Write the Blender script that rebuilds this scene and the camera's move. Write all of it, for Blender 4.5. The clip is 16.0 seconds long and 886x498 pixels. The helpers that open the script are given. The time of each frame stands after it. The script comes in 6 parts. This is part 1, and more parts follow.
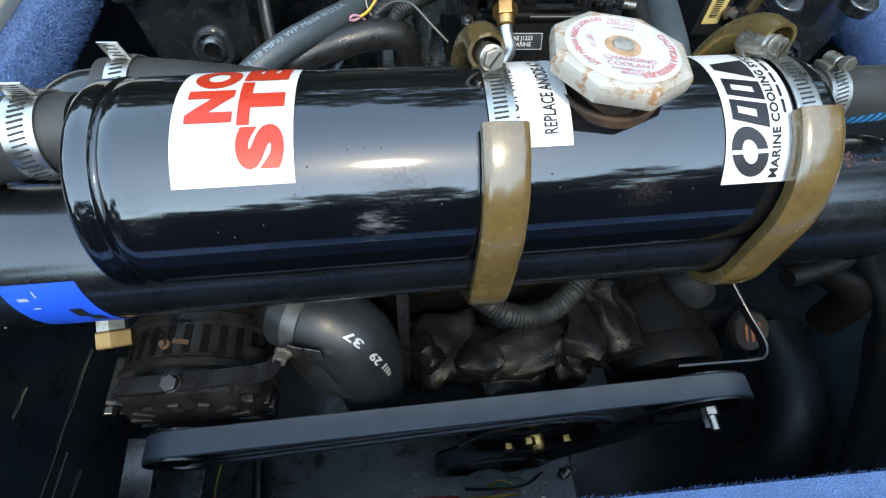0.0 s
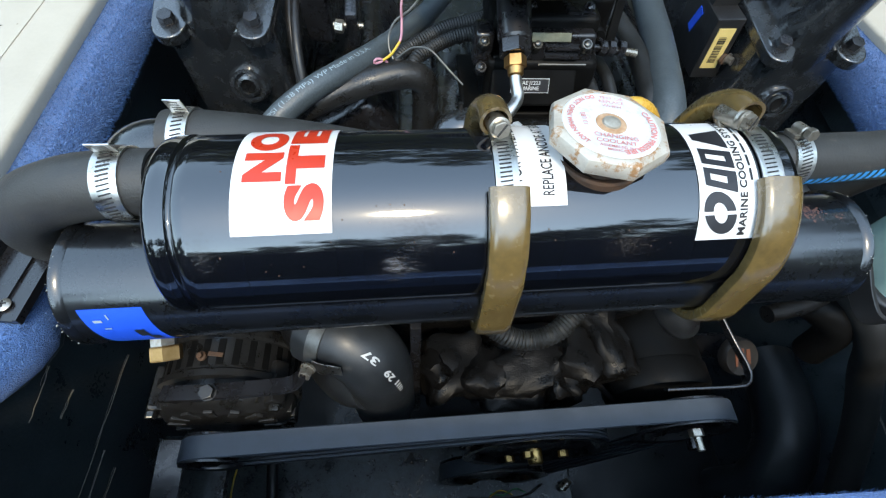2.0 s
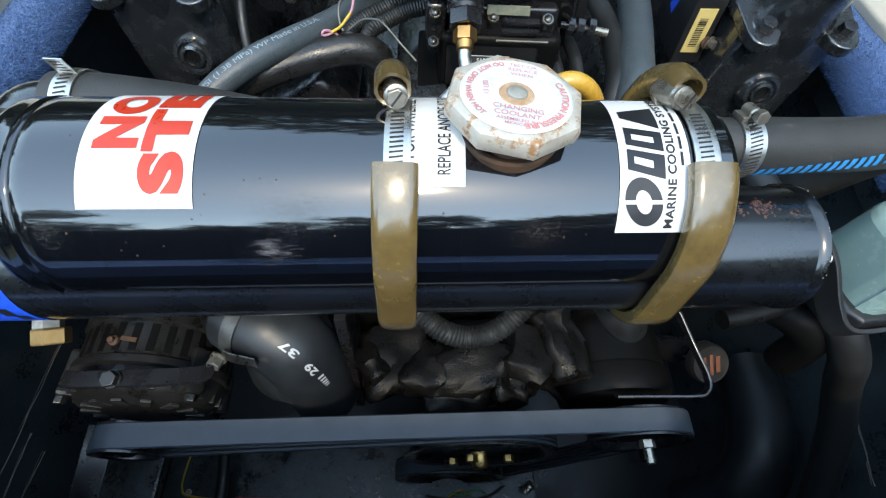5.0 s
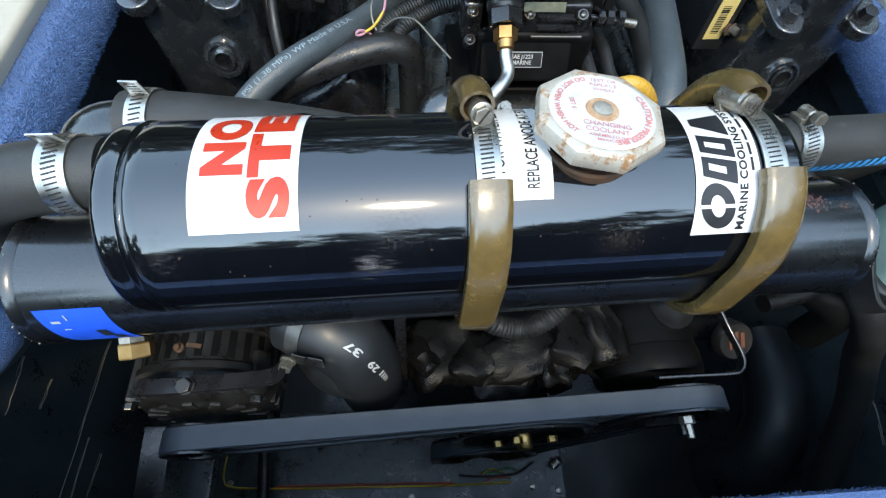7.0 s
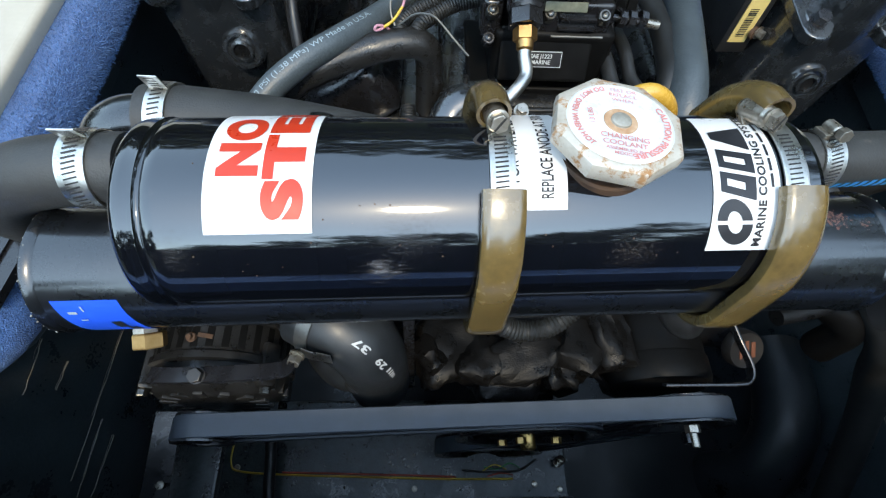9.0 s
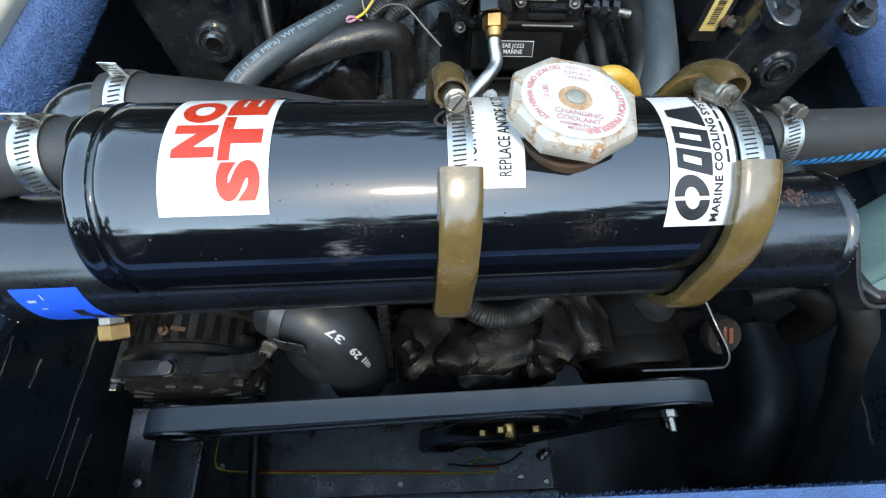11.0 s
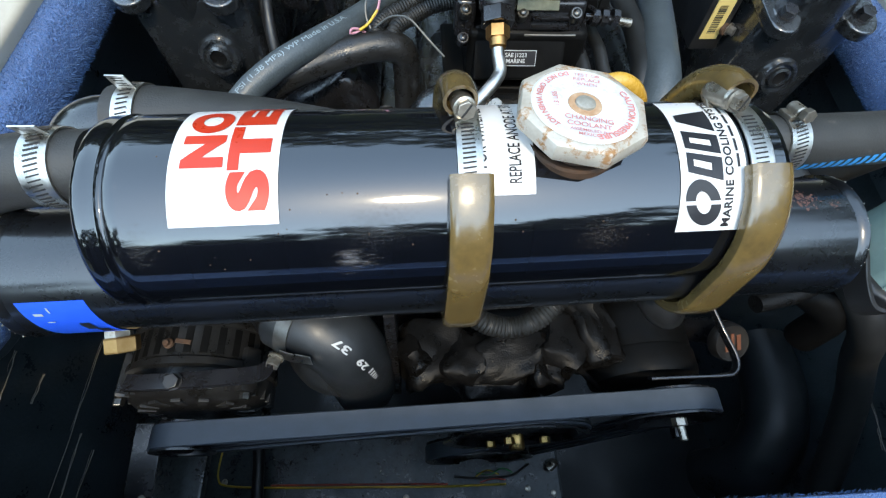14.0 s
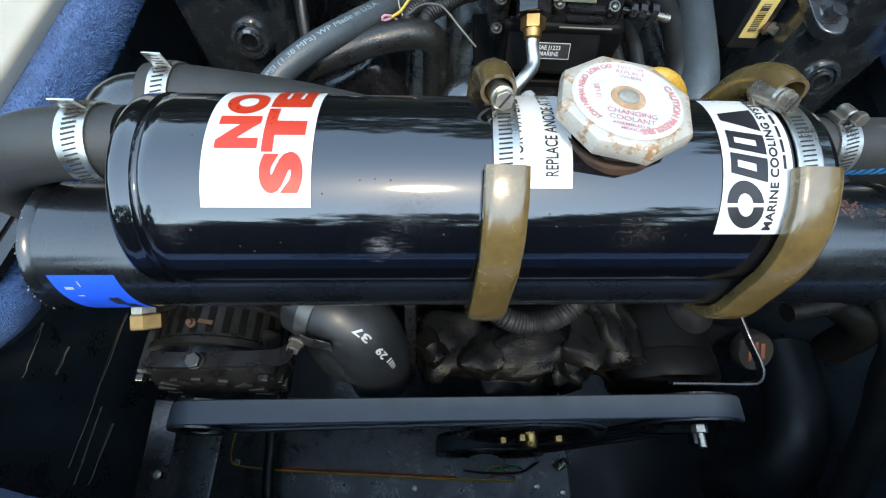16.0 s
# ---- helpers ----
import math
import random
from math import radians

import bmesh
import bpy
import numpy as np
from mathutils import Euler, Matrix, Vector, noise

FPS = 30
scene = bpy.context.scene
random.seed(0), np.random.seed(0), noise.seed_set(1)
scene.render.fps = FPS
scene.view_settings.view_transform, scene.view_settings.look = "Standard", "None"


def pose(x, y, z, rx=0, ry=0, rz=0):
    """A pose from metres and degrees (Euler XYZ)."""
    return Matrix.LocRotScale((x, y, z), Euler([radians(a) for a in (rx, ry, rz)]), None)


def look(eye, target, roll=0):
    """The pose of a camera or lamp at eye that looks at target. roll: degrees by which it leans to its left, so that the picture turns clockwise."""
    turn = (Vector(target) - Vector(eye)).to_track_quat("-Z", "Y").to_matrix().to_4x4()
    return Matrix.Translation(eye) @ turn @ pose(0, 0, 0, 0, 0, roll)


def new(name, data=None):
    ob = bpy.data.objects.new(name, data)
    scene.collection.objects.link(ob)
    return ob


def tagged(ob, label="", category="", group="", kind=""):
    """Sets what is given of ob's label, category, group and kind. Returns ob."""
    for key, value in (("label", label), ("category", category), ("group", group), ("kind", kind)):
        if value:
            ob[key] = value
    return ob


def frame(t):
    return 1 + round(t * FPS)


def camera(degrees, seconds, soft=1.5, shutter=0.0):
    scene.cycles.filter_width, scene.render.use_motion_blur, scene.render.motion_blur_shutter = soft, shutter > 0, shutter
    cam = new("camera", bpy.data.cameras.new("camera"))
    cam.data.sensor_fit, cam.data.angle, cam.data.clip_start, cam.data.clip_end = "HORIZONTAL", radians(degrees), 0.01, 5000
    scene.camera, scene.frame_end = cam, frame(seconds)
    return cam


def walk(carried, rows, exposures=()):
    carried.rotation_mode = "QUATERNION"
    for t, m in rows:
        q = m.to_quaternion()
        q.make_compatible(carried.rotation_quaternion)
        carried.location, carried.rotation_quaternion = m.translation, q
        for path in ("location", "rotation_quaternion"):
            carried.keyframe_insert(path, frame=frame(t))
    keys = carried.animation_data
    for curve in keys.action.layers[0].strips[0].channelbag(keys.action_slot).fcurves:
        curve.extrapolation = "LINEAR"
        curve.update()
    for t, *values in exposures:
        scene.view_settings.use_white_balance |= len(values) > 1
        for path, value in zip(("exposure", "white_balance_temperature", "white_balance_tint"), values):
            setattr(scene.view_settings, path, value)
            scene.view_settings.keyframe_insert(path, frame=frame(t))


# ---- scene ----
cam = camera(86.5, 16.0, soft=1.2)
METRES, EYE, TILT, LEAN, TURN = 0.75, 1.0, -58.0, -3.0, -5.0
ROWS = [
    (0.0, 0.0, 0.0, 0.0, -0.0, 0.0, 0.0),
    (0.5, 0.0112, -0.0145, -0.023, 0.31, 0.48, -0.6),
    (1.0, -0.0355, -0.058, 0.0302, 0.75, 0.96, -1.27),
    (1.5, -0.0508, -0.0602, 0.0261, 0.7, 1.11, -1.1),
    (2.0, -0.0026, -0.0544, 0.026, 1.04, 0.81, -1.59),
    (2.5, 0.0624, -0.0357, 0.0253, 1.73, 0.29, -2.52),
    (3.0, 0.1269, -0.0248, 0.0437, 2.03, -0.07, -2.83),
    (3.5, 0.1636, -0.027, 0.0444, 1.54, -0.05, -1.92),
    (4.0, 0.191, -0.0343, 0.045, 1.38, -0.07, -1.9),
    (4.5, 0.1602, -0.0275, 0.0391, 2.12, -0.26, -3.37),
    (5.0, 0.0841, -0.0091, 0.0261, 2.25, -0.24, -3.67),
    (7.5, 0.0109, -0.0326, 0.0526, 0.66, -3.39, -1.19),
    (8.0, 0.0171, -0.0317, 0.0576, 0.84, -3.68, -1.46),
    (8.5, 0.0197, -0.0268, 0.0519, 1.24, -3.9, -2.1),
    (9.0, 0.0107, -0.0292, 0.0576, 2.26, -4.05, -3.4),
    (11.5, 0.0587, -0.0281, 0.0424, 0.78, -3.57, -1.58),
    (12.0, 0.1223, -0.0286, 0.0493, -0.24, -2.86, 0.27),
    (12.5, 0.1692, -0.0396, 0.0513, -0.8, -2.49, 1.47),
    (13.0, 0.1707, -0.0342, 0.0487, -0.68, -2.36, 1.31),
    (13.5, 0.1193, -0.0359, 0.0436, 0.37, -2.4, -0.17),
    (14.0, 0.0278, -0.0276, 0.0408, 1.36, -2.5, -1.82),
    (14.5, 0.0012, -0.0269, 0.0429, 2.03, -2.7, -2.88),
    (15.0, 0.0042, -0.0274, 0.0439, 2.6, -3.0, -3.62),
    (15.5, 0.0189, -0.0215, 0.0391, 2.99, -3.22, -4.08),
    (16.0, 0.0161, -0.0231, 0.0379, 3.18, -3.35, -4.35),
]
walk(cam, [(t, pose(0, 0, EYE, TILT, LEAN, TURN) @ pose(METRES * x, METRES * y, METRES * z, 90 + pitch, roll, yaw)) for t, x, y, z, yaw, pitch, roll in ROWS],
     exposures=[(0.0, 3.00, 8800, 1), (16.0, 3.00, 8800, 1)])

# ---- world and light ----
world = bpy.data.worlds.new("sky")
scene.world = world
world.use_nodes = True
wn = world.node_tree.nodes
sky = wn.new("ShaderNodeTexSky")
sky.sky_type, sky.sun_disc = "NISHITA", False
sky.sun_elevation, sky.sun_rotation = radians(58), radians(180)
sky.dust_density, sky.air_density = 0.2, 1.0
wn["Background"].inputs["Strength"].default_value = 0.15
world.node_tree.links.new(sky.outputs[0], wn["Background"].inputs["Color"])

sun_data = bpy.data.lights.new("sun", "SUN")
sun_data.energy, sun_data.angle, sun_data.color = 0.31, radians(5.5), (1.0, 0.92, 0.86)
sun = new("sun", sun_data)
sun.matrix_world = look((0, -5.2, 8.8), (0, 0, 0.5))


# ---- materials ----
def mat(name, base, rough=0.5, metal=0.0, second=None, spread=0.5, scale=30.0, fine=400.0, bump=0.1, depth=0.001,
        coat=0.0, coat_ior=1.6, rough_spread=0.15, dirt=None, dirt_at=0.62, dirt_scale=18.0, sheen=0.0, transmission=0.0, grain_share=0.25, gloss=0.5, coat_rough=0.10):
    """A surface with variation at two scales: stains (scale) and grain (fine), per metre; dirt lies in patches of its own."""
    m = bpy.data.materials.new(name)
    m.use_nodes = True
    nt = m.node_tree
    b = nt.nodes["Principled BSDF"]
    link = nt.links.new
    co = nt.nodes.new("ShaderNodeTexCoord")
    big = nt.nodes.new("ShaderNodeTexNoise")
    big.inputs["Scale"].default_value, big.inputs["Detail"].default_value, big.inputs["Roughness"].default_value = scale, 6, 0.6
    grain = nt.nodes.new("ShaderNodeTexNoise")
    grain.inputs["Scale"].default_value, grain.inputs["Detail"].default_value = fine, 3
    link(co.outputs["Object"], big.inputs["Vector"])
    link(co.outputs["Object"], grain.inputs["Vector"])
    if second is None:
        second = tuple(c * 0.6 for c in base)
    both = nt.nodes.new("ShaderNodeMath")
    both.operation = "MULTIPLY_ADD"
    link(big.outputs["Fac"], both.inputs[0])
    both.inputs[1].default_value = 1 - grain_share
    quarter = nt.nodes.new("ShaderNodeMath")
    quarter.operation = "MULTIPLY"
    link(grain.outputs["Fac"], quarter.inputs[0])
    quarter.inputs[1].default_value = grain_share
    link(quarter.outputs[0], both.inputs[2])
    ramp = nt.nodes.new("ShaderNodeValToRGB")
    ramp.color_ramp.elements[0].position, ramp.color_ramp.elements[1].position = 0.5 - spread * 0.4, 0.5 + spread * 0.4
    ramp.color_ramp.elements[0].color, ramp.color_ramp.elements[1].color = (*second, 1), (*base, 1)
    link(both.outputs[0], ramp.inputs["Fac"])
    colour = ramp.outputs["Color"]
    rr = nt.nodes.new("ShaderNodeMapRange")
    rr.inputs["From Min"].default_value, rr.inputs["From Max"].default_value = 0.3, 0.7
    rr.inputs["To Min"].default_value, rr.inputs["To Max"].default_value = max(0.02, rough - rough_spread), min(1, rough + rough_spread)
    link(both.outputs[0], rr.inputs["Value"])
    roughness = rr.outputs[0]
    if dirt:
        d = nt.nodes.new("ShaderNodeTexNoise")
        d.inputs["Scale"].default_value, d.inputs["Detail"].default_value, d.inputs["Roughness"].default_value = dirt_scale, 8, 0.7
        link(co.outputs["Object"], d.inputs["Vector"])
        edge = nt.nodes.new("ShaderNodeMapRange")
        edge.inputs["From Min"].default_value, edge.inputs["From Max"].default_value = dirt_at, dirt_at + 0.1
        link(d.outputs["Fac"], edge.inputs["Value"])
        mix = nt.nodes.new("ShaderNodeMix")
        mix.data_type = "RGBA"
        link(edge.outputs[0], mix.inputs["Factor"])
        link(colour, mix.inputs["A"])
        mix.inputs["B"].default_value = (*dirt, 1)
        colour = mix.outputs["Result"]
        rm = nt.nodes.new("ShaderNodeMix")
        link(edge.outputs[0], rm.inputs["Factor"])
        link(roughness, rm.inputs["A"])
        rm.inputs["B"].default_value = 0.85
        roughness = rm.outputs["Result"]
    link(colour, b.inputs["Base Color"])
    link(roughness, b.inputs["Roughness"])
    b.inputs["Metallic"].default_value = metal
    b.inputs["Coat Weight"].default_value = coat
    b.inputs["Coat Roughness"].default_value, b.inputs["Coat IOR"].default_value = coat_rough, coat_ior
    b.inputs["Specular IOR Level"].default_value = gloss
    b.inputs["Sheen Weight"].default_value = sheen
    b.inputs["Transmission Weight"].default_value = transmission
    if bump:
        bp = nt.nodes.new("ShaderNodeBump")
        bp.inputs["Strength"].default_value, bp.inputs["Distance"].default_value = bump, depth
        link(both.outputs[0], bp.inputs["Height"])
        link(bp.outputs[0], b.inputs["Normal"])
    return m


TANK = mat("gloss_black_paint", (0.003, 0.004, 0.006), 0.24, second=(0.0025, 0.003, 0.005), scale=14, bump=0.05, depth=0.0004, coat=1.0, coat_ior=1.9, gloss=0.06, rough_spread=0.08, coat_rough=0.06,
           dirt=(0.065, 0.058, 0.052), dirt_at=0.67, dirt_scale=38)
SHELL = mat("worn_black_paint", (0.007, 0.008, 0.010), 0.30, second=(0.004, 0.005, 0.006), scale=30, bump=0.1, depth=0.0005, coat=0.9, coat_ior=1.7, coat_rough=0.16, gloss=0.2,
            dirt=(0.11, 0.085, 0.07), dirt_at=0.68, dirt_scale=26)
CAST = mat("black_cast_iron_paint", (0.024, 0.027, 0.030), 0.24, second=(0.008, 0.009, 0.010), scale=60, fine=420, bump=0.45, depth=0.0018, coat=1.0, gloss=0.7,
           dirt=(0.06, 0.056, 0.05), dirt_at=0.76, dirt_scale=30)
GRIMY = mat("grimy_cast_metal", (0.007, 0.0066, 0.0066), 0.38, metal=0.0, second=(0.004, 0.004, 0.004), spread=0.35, scale=60, fine=700, bump=0.8, depth=0.002, rough_spread=0.25, gloss=0.16,
            dirt=(0.038, 0.027, 0.020), dirt_at=0.64, dirt_scale=70)
ALU = mat("dull_grimy_aluminium", (0.026, 0.026, 0.026), 0.34, metal=0.3, second=(0.009, 0.009, 0.009), spread=0.4, scale=60, fine=700, bump=0.4, depth=0.001,
          dirt=(0.045, 0.036, 0.029), dirt_at=0.70, dirt_scale=40)
RUBBER = mat("black_hose_rubber", (0.037, 0.038, 0.036), 0.55, second=(0.018, 0.018, 0.018), scale=40, fine=700, bump=0.4, depth=0.0010, grain_share=0.45,
             dirt=(0.10, 0.09, 0.078), dirt_at=0.63, dirt_scale=75)
SHINY_RUBBER = mat("oily_black_rubber", (0.02, 0.02, 0.02), 0.33, scale=60, fine=500, bump=0.6, depth=0.002, rough_spread=0.2)
GREY_RUBBER = mat("grey_blue_hose_rubber", (0.070, 0.088, 0.098), 0.42, second=(0.032, 0.042, 0.048), scale=60, fine=500, bump=0.5, depth=0.0014, grain_share=0.5,
                  dirt=(0.20, 0.21, 0.21), dirt_at=0.68, dirt_scale=160)
BELT = mat("ribbed_belt_rubber", (0.054, 0.067, 0.084), 0.45, second=(0.028, 0.035, 0.043), scale=40, fine=1500, bump=0.2, depth=0.0004)
BAND = mat("stainless_band", (0.80, 0.78, 0.74), 0.34, metal=1.0, second=(0.42, 0.40, 0.36), scale=70, fine=900, bump=0.15, depth=0.0003)
DULL_BAND = mat("dull_grey_band", (0.20, 0.20, 0.19), 0.4, metal=0.8, second=(0.10, 0.10, 0.09), scale=60, bump=0.2, depth=0.0004)
FLAKE = mat("rust_red_flake", (0.13, 0.055, 0.042), 0.8, second=(0.05, 0.028, 0.022), scale=200, bump=0.0)
OLIVE = mat("dull_olive_tag", (0.17, 0.17, 0.12), 0.45, metal=0.5, second=(0.07, 0.075, 0.05), scale=150, bump=0.2, depth=0.0004)
SLOT = mat("dark_slot", (0.02, 0.02, 0.02), 0.6)
STEEL = mat("tarnished_steel", (0.50, 0.46, 0.40), 0.32, metal=0.85, second=(0.22, 0.19, 0.15), scale=90, bump=0.3, depth=0.0006, dirt=(0.22, 0.12, 0.06), dirt_at=0.66)
DARK_STEEL = mat("oily_dark_steel", (0.16, 0.16, 0.15), 0.3, metal=0.9, second=(0.05, 0.05, 0.05), scale=90, bump=0.3, depth=0.0006)
DUSTY_RUBBER = mat("dusty_brown_rubber", (0.016, 0.017, 0.017), 0.5, second=(0.008, 0.008, 0.008), scale=40, fine=700, bump=0.3, depth=0.0008, dirt=(0.055, 0.050, 0.042), dirt_at=0.66)
ELBOW_RUBBER = mat("smooth_blue_black_rubber", (0.024, 0.028, 0.032), 0.45, second=(0.010, 0.012, 0.014), scale=35, fine=500, bump=0.25, depth=0.0008, dirt=(0.05, 0.048, 0.045), dirt_at=0.68, dirt_scale=30)
BRASS = mat("brass", (0.55, 0.34, 0.15), 0.42, metal=1.0, second=(0.38, 0.19, 0.06), scale=90, bump=0.2, depth=0.0005)
GOLD_ZINC = mat("yellow_zinc", (0.66, 0.42, 0.17), 0.35, metal=1.0, second=(0.35, 0.23, 0.08), scale=100, bump=0.2, depth=0.0005)
ALU_PIPE = mat("bright_aluminium_tube", (0.66, 0.64, 0.60), 0.38, metal=1.0, second=(0.45, 0.43, 0.40), scale=60, bump=0.15, depth=0.0004)
SLEEVE = mat("aged_amber_vinyl_sleeve", (0.190, 0.122, 0.040), 0.22, second=(0.068, 0.046, 0.020), spread=0.6, scale=26, fine=250, bump=0.35, depth=0.0014, coat=1.0, coat_rough=0.16,
             dirt=(0.085, 0.050, 0.024), dirt_at=0.61, dirt_scale=24)
AMBER_TUBE = mat("yellow_vinyl_tube", (0.62, 0.36, 0.06), 0.28, second=(0.45, 0.24, 0.04), scale=25, bump=0.1, depth=0.0004, coat=0.2)
PAPER = mat("white_vinyl_sticker", (0.66, 0.65, 0.63), 0.35, second=(0.60, 0.59, 0.57), scale=40, bump=0.05, depth=0.0002)
RED = mat("red_print", (0.52, 0.035, 0.012), 0.35, second=(0.46, 0.03, 0.012), scale=60, bump=0.0)
INK = mat("black_print", (0.015, 0.015, 0.018), 0.4, bump=0.0)
FADED_RED = mat("faded_red_print", (0.72, 0.28, 0.26), 0.45, bump=0.0)
BLUE_TAPE = mat("blue_sticker", (0.001, 0.085, 0.62), 0.5, second=(0.001, 0.065, 0.50), gloss=0.25, scale=40, bump=0.1, depth=0.0003, dirt=(0.10, 0.25, 0.70), dirt_at=0.68, dirt_scale=60)
BLUE_PRINT = mat("blue_print", (0.015, 0.32, 0.72), 0.45, bump=0.0)
WHITE_PRINT = mat("white_print", (0.58, 0.60, 0.60), 0.5, bump=0.0)
PALE_PRINT = mat("pale_grey_print", (0.30, 0.38, 0.42), 0.6, bump=0.0)
CAP_METAL = mat("corroded_cap_metal", (0.56, 0.53, 0.47), 0.45, metal=0.3, second=(0.40, 0.35, 0.28), spread=0.5, scale=70, fine=400, bump=0.6, depth=0.0012,
                dirt=(0.36, 0.19, 0.085), dirt_at=0.50, dirt_scale=95)
CAP_LABEL = mat("pale_cap_label", (0.57, 0.62, 0.65), 0.35, second=(0.50, 0.54, 0.57), scale=60, bump=0.1, depth=0.0003, dirt=(0.5, 0.38, 0.26), dirt_at=0.72, dirt_scale=60)
RUST_WASH = mat("rust_washed_metal", (0.50, 0.36, 0.24), 0.6, second=(0.30, 0.14, 0.06), spread=0.4, scale=120, bump=0.3, depth=0.0004)
RIVET = mat("dull_grey_rivet", (0.46, 0.45, 0.40), 0.5, metal=0.4, second=(0.24, 0.22, 0.18), scale=150, bump=0.3, depth=0.0005)
RUST = mat("rust", (0.10, 0.050, 0.026), 0.8, second=(0.03, 0.016, 0.010), scale=120, bump=0.6, depth=0.001)
CARPET = mat("blue_marine_carpet", (0.052, 0.145, 0.35), 0.95, second=(0.014, 0.053, 0.155), spread=0.42, scale=45, fine=1000, bump=0.9, depth=0.003, sheen=0.2,
             dirt=(0.15, 0.22, 0.42), dirt_at=0.64, dirt_scale=330, grain_share=0.6)
# greasy black, dulled and darkened further to stand in for shade between the parts
SHADE_BLACK = mat("grease_and_shade_black", (0.006, 0.006, 0.006), 0.45, second=(0.003, 0.003, 0.003), scale=50, bump=0.3, depth=0.001, gloss=0.10)
# bilge black made darker, to carry the shade low in the bay
SHADED_BILGE = mat("shade_darkened_bilge_paint", (0.014, 0.018, 0.021), 0.4, second=(0.004, 0.005, 0.006), scale=16, fine=300, bump=0.4, depth=0.002, rough_spread=0.2, gloss=0.3,
           dirt=(0.05, 0.05, 0.048), dirt_at=0.68, dirt_scale=26)
VINYL = mat("off_white_vinyl", (0.46, 0.42, 0.345), 0.45, second=(0.38, 0.34, 0.275), spread=0.5, scale=14, fine=300, bump=0.2, depth=0.001,
            dirt=(0.42, 0.36, 0.27), dirt_at=0.74, dirt_scale=40)
BILGE = mat("black_bilge_paint", (0.046, 0.062, 0.072), 0.36, second=(0.012, 0.018, 0.022), scale=20, fine=300, bump=0.5, depth=0.002, rough_spread=0.2,
            dirt=(0.11, 0.11, 0.105), dirt_at=0.66, dirt_scale=26)
PLATE = mat("scuffed_black_plate", (0.046, 0.060, 0.065), 0.35, second=(0.007, 0.010, 0.012), spread=0.3, scale=35, fine=300, bump=0.5, depth=0.002, rough_spread=0.2,
            dirt=(0.17, 0.17, 0.16), dirt_at=0.66, dirt_scale=40)
BLACK_PLASTIC = mat("black_plastic", (0.018, 0.018, 0.019), 0.42, scale=50, bump=0.15, depth=0.0005, dirt=(0.07, 0.065, 0.06), dirt_at=0.74)
BLACK_METAL = mat("satin_black_steel", (0.014, 0.014, 0.016), 0.28, scale=40, bump=0.12, depth=0.0005, coat=0.3, dirt=(0.09, 0.06, 0.04), dirt_at=0.76)
MILKY = mat("milky_green_plastic", (0.27, 0.38, 0.355), 0.26, second=(0.20, 0.30, 0.275), spread=0.6, scale=16, fine=200, bump=0.1, depth=0.0006, coat=0.3,
            dirt=(0.24, 0.27, 0.20), dirt_at=0.70, dirt_scale=40)
ORANGE = mat("orange_print", (0.75, 0.16, 0.03), 0.5, bump=0.0)
BROWN_PRINT = mat("faded_orange_print", (0.19, 0.065, 0.035), 0.6, bump=0.0)
YELLOW_LABEL = mat("yellow_label", (0.72, 0.54, 0.20), 0.45, second=(0.6, 0.44, 0.16), scale=60, bump=0.1, depth=0.0003)
PINK_WIRE = mat("pink_wire", (0.62, 0.30, 0.38), 0.4, bump=0.0)
YELLOW_WIRE = mat("yellow_wire", (0.72, 0.48, 0.05), 0.4, bump=0.0)
RED_WIRE = mat("red_wire", (0.5, 0.05, 0.03), 0.4, bump=0.0)
GREY_WIRE = mat("grey_wire", (0.10, 0.11, 0.11), 0.4, bump=0.0)
GREEN_WIRE = mat("green_wire", (0.04, 0.28, 0.10), 0.4, bump=0.0)
SCRATCH_PALE = mat("worn_paint_chip", (0.16, 0.17, 0.17), 0.6, second=(0.06, 0.065, 0.07), scale=200, bump=0.0)
BLACK_WIRE = mat("black_wire", (0.03, 0.03, 0.03), 0.4, bump=0.0)
WHITE_PLASTIC = mat("white_plastic", (0.75, 0.76, 0.78), 0.4, bump=0.0)
LEAVES = mat("far_foliage", (0.090, 0.094, 0.045), 0.9, second=(0.020, 0.028, 0.012), scale=0.5, fine=3, bump=0.0)
PILE = mat("blue_carpet_pile", (0.085, 0.22, 0.48), 0.95, second=(0.022, 0.085, 0.24), scale=60, fine=900, bump=0.0, sheen=0.2)
nt = PILE.node_tree
geo, tone = nt.nodes.new("ShaderNodeNewGeometry"), nt.nodes.new("ShaderNodeValToRGB")
tone.color_ramp.elements[0].color, tone.color_ramp.elements[1].color = (0.013, 0.050, 0.145, 1), (0.090, 0.205, 0.41, 1)
nt.links.new(geo.outputs["Random Per Island"], tone.inputs["Fac"])
nt.links.new(tone.outputs["Color"], nt.nodes["Principled BSDF"].inputs["Base Color"])
# near-black, so that the tank's front mirrors something dark
UNSEEN_COCKPIT = mat("unseen_cockpit_dark", (0.010, 0.013, 0.022), 0.95, scale=20, fine=400, bump=0.5, depth=0.003)


# ---- mesh helpers ----
def thing(name, place, label, category, group="", kind=""):
    return tagged(new(name), label, category, group, kind) if place is None else tagged(put(new(name), place), label, category, group, kind)


def put(ob, place):
    ob.location = place
    return ob


def crisp(bm):
    """Keeps large faces flat beside their rounded edges."""
    size = {f: f.calc_area() for f in bm.faces}
    for e in bm.edges:
        if len(e.link_faces) == 2:
            p, q = (size[f] for f in e.link_faces)
            if max(p, q) > 7 * min(p, q):
                e.smooth = False


